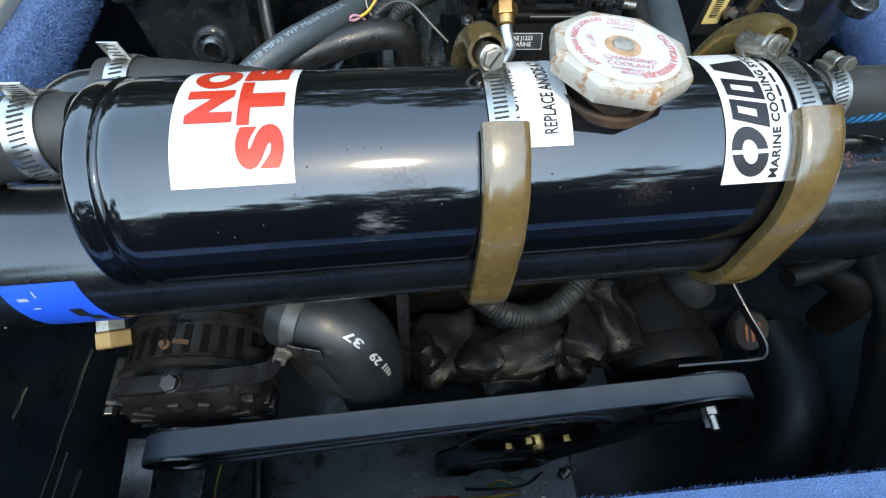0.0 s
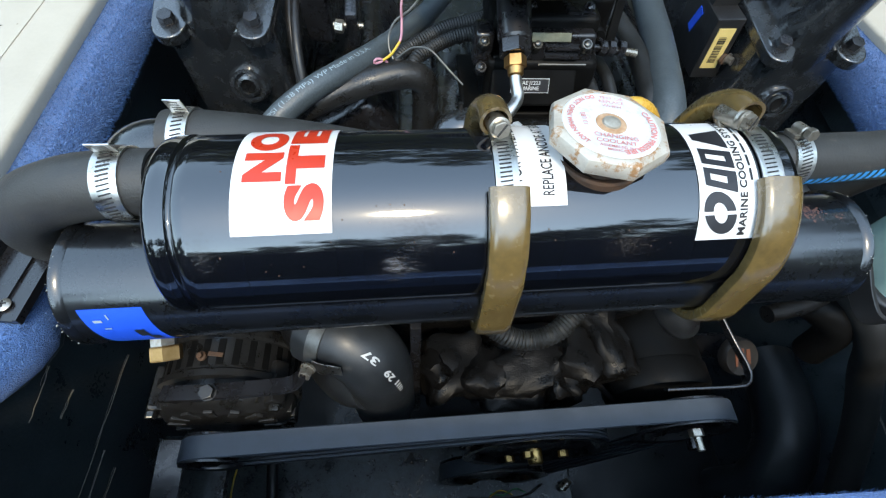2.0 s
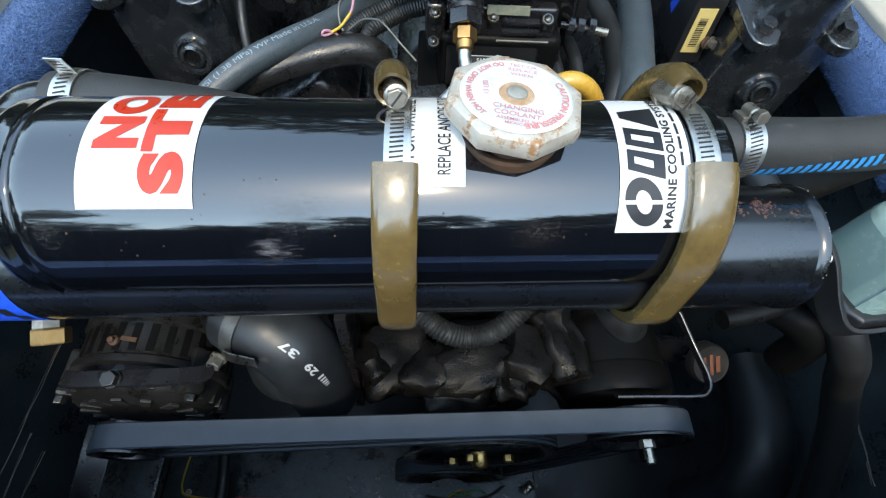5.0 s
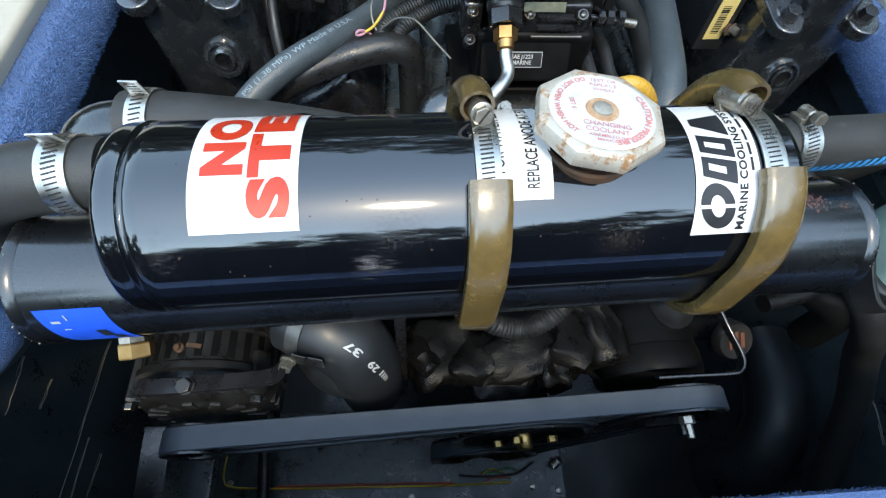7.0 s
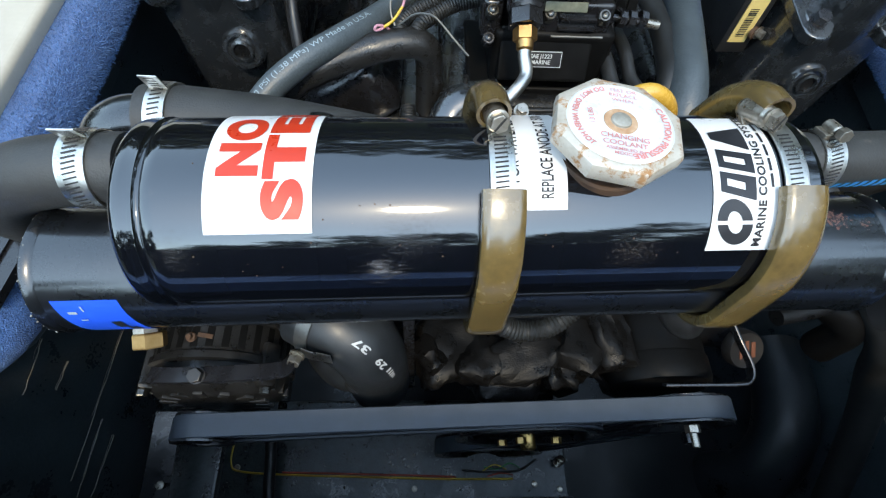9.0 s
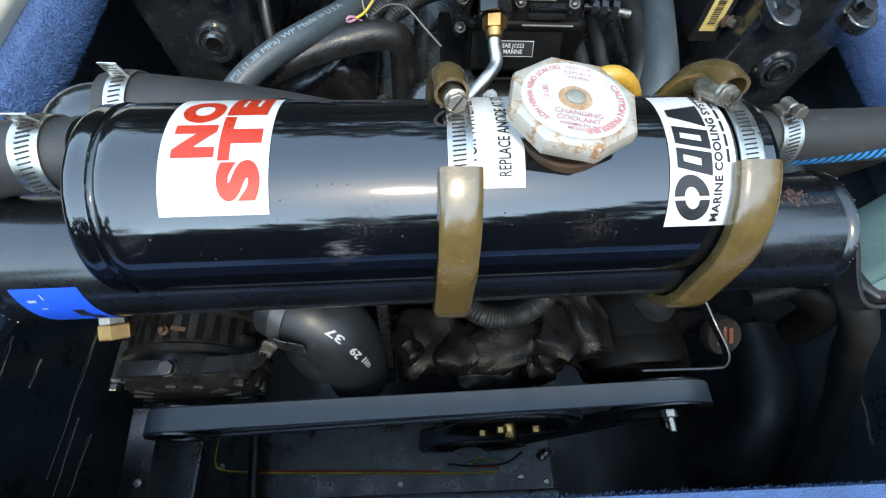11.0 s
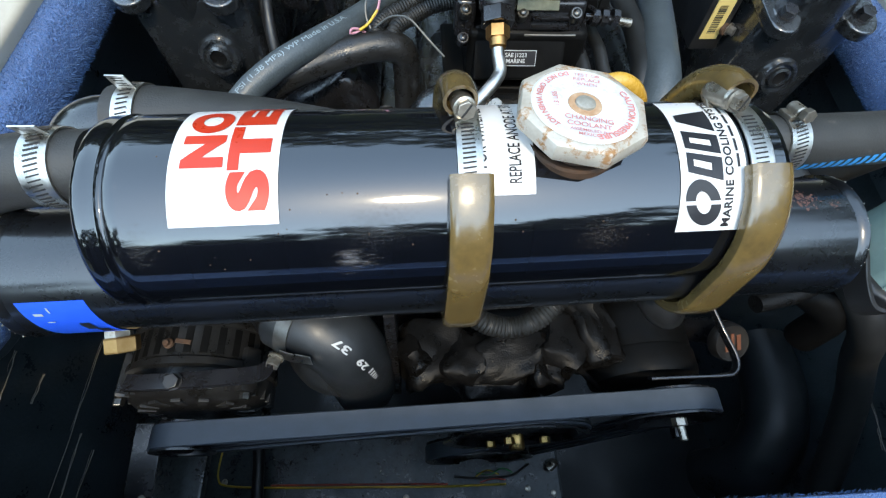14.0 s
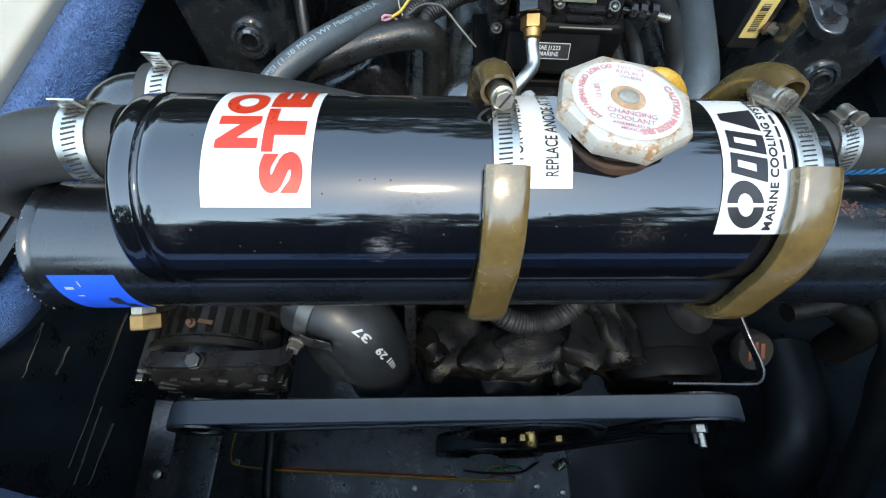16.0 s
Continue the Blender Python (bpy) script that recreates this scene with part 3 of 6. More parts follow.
lathe(bm, [(0, 0.006), (r - 0.006, 0.006), (r - 0.005, 0), (r - 0.0005, 0), (r + 0.0016, 0.002), (r + 0.0016, 0.0065), (r, 0.0085), (r, 0.1), (r, 0.3), (r, n - 0.0085), (r + 0.0016, n - 0.0065),
           (r + 0.0016, n - 0.002), (r - 0.0005, n), (r - 0.005, n), (r - 0.006, n - 0.006), (0, n - 0.006)], Matrix.Translation(shell_axis(S0)) @ TURN_AX, 96)
part("lower_shell", bm, SHELL, exchanger, "dull worn black lower tube with chipped rims")
for x in (S0 + 0.0022, S1 - 0.0022):
    bm = bmesh.new()
    for k in range(70):
        a = 2 * math.pi * (k + random.uniform(-0.9, 0.9)) / 70
        s = random.uniform(0.0002, 0.0010)
        p = shell_axis(x + random.uniform(-0.0015, 0.0010)) + (r + 0.0011) * Vector((0, -math.sin(a), math.cos(a)))
        bmesh.ops.create_icosphere(bm, subdivisions=1, radius=1, matrix=Matrix.Translation(p) @ Matrix.Diagonal((s * 0.8, s, s * 0.8, 1)))
    part("chipped_edge", bm, STEEL, exchanger, "bare metal chips along the rim")
bm = bmesh.new()
tube(bm, [tank_axis(x) + Vector((0, -0.0530, -0.0235)) for x in (T0 + 0.012, 0.0, 0.1, T1 - 0.004)], 0.0016, 8)
part("weld_seam", bm, SHELL, exchanger)


def decal(parent, name, x0, x1, a0, a1, lift, material, label="", wave=0.0):
    bm = sheet(bmesh.new(), x0, a0, x1, a1, 8, 40)
    bent(bm, lambda x, y: on_tank(x + wave * math.sin(y * 300), y, lift))
    return part(name, bm, material, parent, label)


def tank_text(parent, body, x, arc, cap, length, material, weight=0.02, name="lettering", lift=0.0009):
    """Lettering that climbs the tank from the front to the top, its baseline at x; length: its arc."""
    bm = letters(body, cap / 0.69, weight, 1.0 + 2.4 * weight)
    xs = [v.co.x for v in bm.verts]
    lo, k = min(xs), length / (max(xs) - min(xs))
    for v in bm.verts:
        v.co.x = (v.co.x - lo) * k
    sliced(bm, 0, 0.004)
    bent(bm, lambda u, v: on_tank(x - v, arc - u, lift))
    return part(name, bm, material, parent)


def tank_bar(parent, x0, x1, a0, a1, material, name="printed_bar", lift=0.0009, slant=0.0):
    bm = sheet(bmesh.new(), x0, a0, x1, a1, 2, 8)
    bent(bm, lambda x, y: on_tank(x + slant * (y - a0), y, lift))
    return part(name, bm, material, parent)


sticker = decal(exchanger, "no_step_sticker", -0.1005, -0.0462, 0.0435, -0.058, 0.0005, PAPER, "white sticker with large red NO STEP lettering")
tank_text(sticker, "NO", -0.0755, 0.0140, 0.0178, 0.0445, RED, 0.065)
tank_text(sticker, "STEP", -0.0523, 0.0365, 0.0178, 0.096, RED, 0.065)

sticker = decal(exchanger, "anode_sticker", 0.048, 0.0855, 0.0335, -0.05, 0.0005, PAPER, "white sticker with black anode notice, stained at its edge")
tank_text(sticker, "REPLACE ANODE AT 50%", 0.0780, 0.0275, 0.0064, 0.064, INK, 0.012)
tank_text(sticker, "FOR WATER LE", 0.0600, 0.0190, 0.0064, 0.046, INK, 0.012)

sticker = decal(exchanger, "maker_sticker", 0.1640, 0.2010, 0.0575, -0.03, 0.0005, PAPER, "white sticker with black logo shapes and cooling lettering")
# the logo: a slanted ring and slanted block shapes
bm = bmesh.new()
outer, inner = [], []
for k in range(40):
    a = 2 * math.pi * k / 40
    outer.append(bm.verts.new((0.0125 * math.cos(a), 0.0098 * math.sin(a) + 0.0025 * math.cos(a), 0)))
    inner.append(bm.verts.new((0.0060 * math.cos(a), 0.0042 * math.sin(a) + 0.0014 * math.cos(a), 0)))
for k in range(40):
    j = (k + 1) % 40
    bm.faces.new((outer[k], outer[j], inner[j], inner[k]))
bent(bm, lambda u, v: on_tank(0.1770 - v, 0.0415 - u, 0.0009))
part("logo_ring", bm, INK, sticker)
tank_bar(sticker, 0.1665, 0.1875, 0.0425, 0.0405, PAPER, "logo_gap", 0.0012)


def logo_shape(outer, inner, name="logo_block"):
    """A slanted black shape on the sticker, with a hole; corners as (along the sticker, up)."""
    bm = bmesh.new()
    o = [bm.verts.new((*p, 0)) for p in outer]
    if inner:
        i = [bm.verts.new((*p, 0)) for p in inner]
        for k in range(len(o)):
            j = (k + 1) % len(o)
            bm.faces.new((o[k], o[j], i[j], i[k]))
    else:
        bm.faces.new(o)
    sliced(bm, 0, 0.003)
    bent(bm, lambda u, v: on_tank(0.1875 - v, 0.0280 - u, 0.0009))
    part(name, bm, INK, sticker)


logo_shape([(-0.002, 0.0), (0.003, 0.0195), (0.0140, 0.0195), (0.0105, 0.0)], [(0.0035, 0.006), (0.0062, 0.0160), (0.0100, 0.0160), (0.0075, 0.006)])
logo_shape([(0.0125, 0.0), (0.0165, 0.0195), (0.0275, 0.0195), (0.0240, 0.0)], [(0.0172, 0.0045), (0.0196, 0.0160), (0.0230, 0.0160), (0.0208, 0.0045)])
logo_shape([(0.0265, 0.0), (0.0345, 0.0195), (0.0400, 0.0195), (0.0440, 0.0)], None)
tank_text(sticker, "MARINE COOLING SYSTEMS", 0.1932, 0.0550, 0.0042, 0.090, INK, 0.03)
for k in range(6):
    tank_bar(sticker, 0.1960, 0.1974, 0.023 - 0.009 * k, 0.0155 - 0.009 * k, INK)

# blue sticker on the lower tube
bm = sheet(bmesh.new(), -0.2035, 0.0, -0.166, 0.05, 6, 20)
bent(bm, lambda x, y: shell_axis(x + 0.22 * y) + (SHELL_R + 0.0005) * Vector((0, -math.sin(0.96 + y / SHELL_R), math.cos(0.96 + y / SHELL_R))))
tape = part("blue_sticker", bm, BLUE_TAPE, exchanger, "bright blue torn sticker")
for x0, x1, y0, y1, mt in ((-0.176, -0.170, 0.026, 0.032, INK), (-0.180, -0.174, 0.018, 0.026, INK), (-0.198, -0.193, 0.008, 0.010, PALE_PRINT), (-0.189, -0.188, 0.004, 0.008, PALE_PRINT), (-0.195, -0.191, 0.015, 0.016, PALE_PRINT)):
    bm = sheet(bmesh.new(), x0, y0, x1, y1, 2, 4)
    bent(bm, lambda x, y: shell_axis(x + 0.22 * y) + (SHELL_R + 0.0009) * Vector((0, -math.sin(0.96 + y / SHELL_R), math.cos(0.96 + y / SHELL_R))))
    part("printed_bar", bm, mt, tape)
# drain plug
bm = bmesh.new()
hex_bolt(bm, (-0.1835, 0.1420, 0.7170), (0.10, -0.9, -0.45), 0.0150, 0.014)
part("drain_boss", bm, STEEL, exchanger, "grey zinc anode boss")
bm = bmesh.new()
hex_bolt(bm, (-0.1810, 0.1305, 0.7105), (0.10, -0.9, -0.45), 0.0190, 0.0110, turn=0.35)
part("drain_plug", bm, BRASS, exchanger, "brass hex drain plug")
# filler neck with rust
CAP = Vector((0.109, 0.1900, 0.8660))
bm = bmesh.new()
lathe(bm, [(0.0275, -0.030), (0.0275, -0.0085), (0.0265, -0.0070), (0.0250, -0.0072), (0.0210, -0.0100), (0.0190, -0.0080), (0.0190, 0.004), (0, 0.004)], Matrix.Translation(CAP - Vector((0, 0, 0.012))), 64)
part("filler_neck", bm, RUST, exchanger, "rusty filler neck")
# nipples for the hoses
for name, a, b, rr in (("nipple", (-0.130, 0.194, 0.8155), (-0.175, 0.193, 0.8155), 0.0182), ("nipple", (0.215, 0.2050, 0.8185), (0.245, 0.2064, 0.8197), 0.0150), ("nipple", (-0.06, 0.215, 0.79), (-0.06, 0.25, 0.782), 0.02)):
    bm = bmesh.new()
    d = Vector(b) - Vector(a)
    lathe(bm, [(0, 0), (rr, 0), (rr, d.length), (0, d.length)], Matrix.Translation(a) @ basis(d), 32)
    part(name, bm, DUSTY_RUBBER if a[0] == -0.130 else SHELL, exchanger)
spots = bmesh.new()
for k in range(34):
    x, a, s = random.uniform(-0.12, 0.21), random.uniform(-0.01, 0.08), random.uniform(0.0002, 0.0006)
    n = (on_tank(x, a, 1) - on_tank(x, a)).normalized()
    lathe(spots, [(0, 0.00015), (s, 0.0001), (s, -0.0005)], Matrix.Translation(on_tank(x, a)) @ basis(n), 7)
tagged(part("rust_specks", spots, RUST, exchanger, "tiny rust specks"), kind="stuff")
flakes = bmesh.new()
nests = [(random.gauss(0.270, 0.008), random.gauss(-0.12, 0.13)) for k in range(9)]
for k in range(240):
    cx, ct = nests[k % 9]
    x, t = random.gauss(cx, 0.0022), random.gauss(ct, 0.045)
    s = 0.0002 + 0.0009 * random.random() ** 3
    d = Vector((0, -math.sin(t), math.cos(t)))
    lathe(flakes, [(0, 0.0001), (s, 0.00005), (s, -0.0004)], Matrix.Translation(shell_axis(x) + d * SHELL_R) @ basis(d) @ Matrix.Diagonal((1, random.uniform(0.3, 1.6), 1, 1)), 5)
tagged(part("rust_patch", flakes, FLAKE, exchanger, "flaking rust-red patch"), kind="stuff")


def smear(name, base, at_least, scale, stretch, seed, most=0.3):
    """A thin film that covers its surface only in worn streaks."""
    m = bpy.data.materials.new(name)
    m.use_nodes = True
    nt = m.node_tree
    b, out = nt.nodes["Principled BSDF"], nt.nodes["Material Output"]
    b.inputs["Base Color"].default_value, b.inputs["Roughness"].default_value = (*base, 1), 0.6
    uv, place = nt.nodes.new("ShaderNodeTexCoord"), nt.nodes.new("ShaderNodeMapping")
    place.inputs["Scale"].default_value, place.inputs["Location"].default_value = stretch, (seed, 0, 0)
    n = nt.nodes.new("ShaderNodeTexNoise")
    n.inputs["Scale"].default_value, n.inputs["Detail"].default_value, n.inputs["Roughness"].default_value = scale, 9, 0.75
    ball = nt.nodes.new("ShaderNodeVectorMath")
    ball.operation = "DISTANCE"
    ball.inputs[1].default_value = (0.5, 0.5, 0)
    fall = nt.nodes.new("ShaderNodeMath")
    fall.operation = "MULTIPLY_ADD"
    fall.inputs[1].default_value = -0.55
    ramp = nt.nodes.new("ShaderNodeMapRange")
    ramp.inputs["From Min"].default_value, ramp.inputs["From Max"].default_value, ramp.inputs["To Max"].default_value = at_least, at_least + 0.16, most
    clear, mix = nt.nodes.new("ShaderNodeBsdfTransparent"), nt.nodes.new("ShaderNodeMixShader")
    link = nt.links.new
    link(uv.outputs["UV"], place.inputs["Vector"])
    link(place.outputs[0], n.inputs["Vector"])
    link(uv.outputs["UV"], ball.inputs[0])
    link(ball.outputs["Value"], fall.inputs[0])
    link(n.outputs["Fac"], fall.inputs[2])
    link(fall.outputs[0], ramp.inputs["Value"])
    link(ramp.outputs[0], mix.inputs["Fac"])
    link(clear.outputs[0], mix.inputs[1])
    link(b.outputs[0], mix.inputs[2])
    link(mix.outputs[0], out.inputs["Surface"])
    return m


def film_on_tank(name, x0, x1, a0, a1, material, label, lift):
    n, k = 10, 24
    me = bpy.data.meshes.new(name)
    me.from_pydata([on_tank(x0 + (x1 - x0) * i / n, a0 + (a1 - a0) * j / k, lift) - world_place(exchanger) for i in range(n + 1) for j in range(k + 1)], [],
                   [(i * (k + 1) + j, (i + 1) * (k + 1) + j, (i + 1) * (k + 1) + j + 1, i * (k + 1) + j + 1) for i in range(n) for j in range(k)])
    uv = me.uv_layers.new(name="film")
    for loop in me.loops:
        i, j = divmod(loop.vertex_index, k + 1)
        uv.data[loop.index].uv = (i / n, j / k)
    for p in me.polygons:
        p.use_smooth = True
    me.materials.append(material)
    ob = new(name, me)
    ob.parent = exchanger
    return tagged(ob, label, kind="stuff")


film_on_tank("scuff_mark", -0.030, 0.010, 0.052, 0.080, smear("pale_scuff", (0.11, 0.11, 0.12), 0.36, 5.0, (0.8, 2.4, 1), 2.0, 0.7), "pale scratched patch", 0.00016)
film_on_tank("dust_film", -0.045, 0.050, 0.020, 0.074, smear("grey_dust", (0.075, 0.078, 0.085), 0.40, 30.0, (1.6, 1.0, 1), 7.0), "thin speckled dust", 0.00010)
film_on_tank("dust_film", 0.085, 0.165, 0.030, 0.085, smear("brown_dust", (0.085, 0.070, 0.060), 0.42, 26.0, (1.6, 1.0, 1), 3.0), "thin speckled dust", 0.00010)
film_on_tank("dust_film", -0.140, -0.095, 0.020, 0.085, smear("pale_dust", (0.10, 0.10, 0.10), 0.42, 22.0, (0.7, 1.6, 1), 11.0), "thin speckled dust", 0.00010)

# ---- the pressure cap ----
cap = thing("pressure_cap", CAP - Vector((0, 0, 0.018)), "octagonal corroded metal pressure cap with pale round label", "cap")
CM = Matrix.Translation(CAP) @ pose(0, 0, 0, -4, 2, -12)
bm = bmesh.new()
R8 = 0.0346
prof = [(R8 * 0.90, -0.0092), (R8 * 0.985, -0.0095), (R8 * 1.0, -0.0078), (R8 * 1.005, -0.0030), (R8 * 0.975, -0.0006), (R8 * 0.93, 0.0001), (R8 * 0.86, 0.0006)]
rings = []
for rr, h in prof:
    ring8 = []
    for k in range(64):
        a = 2 * math.pi * k / 64
        q = (a + math.pi / 8) % (math.pi / 4) - math.pi / 8
        ring8.append(bm.verts.new(CM @ Vector((rr * math.cos(a) * (0.945 / math.cos(q) if h < 0.0005 else 0.97), rr * math.sin(a) * (0.945 / math.cos(q) if h < 0.0005 else 0.97), h))))
    rings.append(ring8)
for a, b in zip(rings, rings[1:]):
    for k in range(64):
        bm.faces.new((a[k], a[(k + 1) % 64], b[(k + 1) % 64], b[k]))
bm.faces.new(rings[-1])
bm.faces.new(rings[0][::-1])
part("shell", bm, CAP_METAL, cap)
bm = bmesh.new()
lathe(bm, [(0.0080, 0.0010), (0.0268, 0.0012), (0.0278, 0.0006), (0.0278, 0.0002)], CM, 64)
disc = part("label_disc", bm, CAP_LABEL, cap, "pale blue-white label with red lettering")
bm = bmesh.new()
lathe(bm, [(0, 0.0014), (0.0086, 0.0014), (0.0094, 0.0002)], CM, 40)
part("rust_ring", bm, RUST_WASH, cap, "rust-stained ring")
bm = bmesh.new()
lathe(bm, [(0, 0.0030), (0.0040, 0.0030), (0.0050, 0.0025), (0.0054, 0.0012), (0.0054, 0.0)], CM, 40)
part("rivet", bm, RIVET, cap, "dull centre rivet")


def arc_text(body, radius, start, size, inward=False, weight=0.01):
    """Lettering round the cap's label, from the angle start; inward: its tops point to the centre."""
    bm = letters(body, size, weight)
    sliced(bm, 0, 0.002)

    def f(u, v):
        a = radians(start) + (u / radius if inward else -u / radius)
        rr = radius - v if inward else radius + v
        return CM @ Vector((rr * math.cos(a), rr * math.sin(a), 0.0016))
    bent(bm, f)
    return part("lettering", bm, FADED_RED, disc)


def flat_text(body, m, size, material, parent, weight=0.01, align="CENTER", name="lettering"):
    bm = letters(body, size, weight, 1.0, align)
    for v in bm.verts:
        v.co = m @ v.co
    return part(name, bm, material, parent)


arc_text("CAUTION PRESSURE", 0.0222, 38, 0.0048, False, 0.035)
arc_text("DO NOT OPEN WHEN HOT", 0.0252, 112, 0.0043, True, 0.035)
flat_text("13 LBS", CM @ pose(-0.0140, 0.0, 0.0016, 0, 0, 100), 0.0040, FADED_RED, disc)
for k, (s, h) in enumerate((("TEST OR", 0.0215), ("REPLACE", 0.0178), ("WHEN", 0.0141))):
    flat_text(s, CM @ pose(0.001, h, 0.0016, 0, 0, 4), 0.0038, FADED_RED, disc, 0.0)
for s, h, z in (("CHANGING", -0.0128, 0.0046), ("COOLANT", -0.0172, 0.0046), ("ASSEMBLED IN", -0.0206, 0.0030), ("MEXICO", -0.0235, 0.0030)):
    flat_text(s, CM @ pose(0.002, h, 0.0016, 0, 0, 2), z, FADED_RED, disc, 0.01)


# ---- straps round the exchanger ----
def strap_line(x, a0, a1, off):
    """A line round tank and lower tube, in the plane at x; angles from the top towards the front, in degrees."""
    out = []
    for k in range(int(a0), int(a1) + 1, 4):
        a = radians(k)
        d = Vector((0, -math.sin(a), math.cos(a)))
        tank_p, shell_p = tank_axis(x), shell_axis(x)
        out.append(tank_p + d * (TANK_R + off) if d.dot(tank_p) + TANK_R > d.dot(shell_p) + SHELL_R else shell_p + d * (SHELL_R + off))
    return out


def ribbon(bm, line, width, thick, closed_round=True, n=16, taper=0.0):
    """A flattened sleeve along a line, wide along x; taper: the share of its width lost towards its far end."""
    rings, full = [], width
    for i, p in enumerate(line):
        run = max(0.0, i / (len(line) - 1) - 0.45) / 0.55
        width = full * (1 - taper * run * run) * (1 + 0.03 * noise.noise((p.x * 30, p.y * 60, p.z * 60)))
        t = (line[min(i + 1, len(line) - 1)] - line[max(i - 1, 0)]).normalized()
        s = Vector((1, 0, 0))
        s = (s - t * s.dot(t)).normalized()
        u = t.cross(s)
        e = 0.55 if closed_round else 0.2
        ring = []
        for k in range(n):
            a = 2 * math.pi * k / n
            c, d = math.cos(a), math.sin(a)
            ring.append(bm.verts.new(p + s * (width / 2 * math.copysign(abs(c) ** e, c)) + u * (thick / 2 * math.copysign(abs(d) ** e, d))))
        rings.append(ring)
    for a, b in zip(rings, rings[1:]):
        for k in range(n):
            bm.faces.new((a[k], a[(k + 1) % n], b[(k + 1) % n], b[k]))
    bm.faces.new(rings[0])
    bm.faces.new(rings[-1])
    return bm


def strap(x, label, screw_x=0.0):
    ob = thing("mounting_strap", (x, 0.125, 0.72), label, "strap", "straps round the exchanger")
    bm = bmesh.new()
    ribbon(bm, strap_line(x, 24, 204, 0.0055), 0.0232, 0.0105, taper=0.34)
    part("sleeve", bm, SLEEVE, ob, "aged amber vinyl sleeve")
    bm = bmesh.new()
    ribbon(bm, strap_line(x + 0.0005, -24, 30, 0.0014), 0.0135, 0.0012, False)
    band = part("steel_band", bm, BAND, ob, "slotted stainless steel band")
    bm = bmesh.new()
    for k in range(14):
        a = radians(-8 + 2.7 * k)
        d = Vector((0, -math.sin(a), math.cos(a)))
        m = Matrix.Translation(tank_axis(x) + d * (TANK_R + 0.0021)) @ basis(d, (1, 0, 0))
        box(bm, (0.0008, 0.0070, 0.0006), m @ pose(0, 0, 0, 0, 0, 8), 0)
    tagged(part("slotting", bm, SLOT, band), kind="stuff")
    # the back sleeve stands off the tank with its open end to the front
    back = [tank_axis(x) + Vector((-0.003, 0.020, TANK_R + 0.0065)), tank_axis(x) + Vector((-0.004, 0.034, TANK_R + 0.003)), tank_axis(x) + Vector((-0.006, 0.050, TANK_R - 0.014)),
            tank_axis(x) + Vector((-0.006, 0.062, TANK_R - 0.045))]
    bm = bmesh.new()
    tube(bm, back, 0.0098, 20, 0.004, hollow=0.0020)
    part("sleeve", bm, SLEEVE, ob, "aged amber vinyl sleeve with an open end")
    bm = bmesh.new()
    d = Vector((0.10 - 30 * screw_x, -0.90, 0.42)).normalized()
    q = Vector((x - 0.001 + screw_x, 0.2012 + 0.0266 * (x - 0.05), 0.8525 + 0.0104 * x))
    m = Matrix.Translation(q) @ basis(d)
    lathe(bm, [(0, -0.021), (0.0052, -0.021), (0.0062, -0.019), (0.0064, -0.004), (0.0058, -0.002), (0, -0.002)], m, 24)
    box(bm, (0.0135, 0.016, 0.004), Matrix.Translation(q - d * 0.011 - Vector((0, 0, 0.0062))) @ pose(0, 0, 0, 14, 0, 0), 0.001)
    part("screw_housing", bm, STEEL, ob)
    bm = bmesh.new()
    lathe(bm, [(0.0040, -0.003), (0.0062, -0.002), (0.0064, -0.0004), (0.0050, 0.0002), (0, 0.0002)], m, 24)
    hex_bolt(bm, q, d, 0.0094, 0.0046)
    screw = part("screw", bm, STEEL, ob, "worm screw head")
    bm = bmesh.new()
    box(bm, (0.0011, 0.0090, 0.0009), m @ Matrix.Translation((0, 0, 0.0046)) @ pose(0, 0, 0, 0, 0, -40), 0)
    part("slot", bm, SLOT, screw)
    return ob


strap(0.051, "amber vinyl-sleeved clamp strap round the exchanger")
strap(0.2095, "amber vinyl-sleeved clamp strap beside the maker's sticker", -0.006)


# ---- hoses and clamps ----
def hose(name, points, radius, material, label, **more):
    bm = bmesh.new()
    tube(bm, points, radius, 28, **more)
    return solo(name, bm, material, label, "hose")


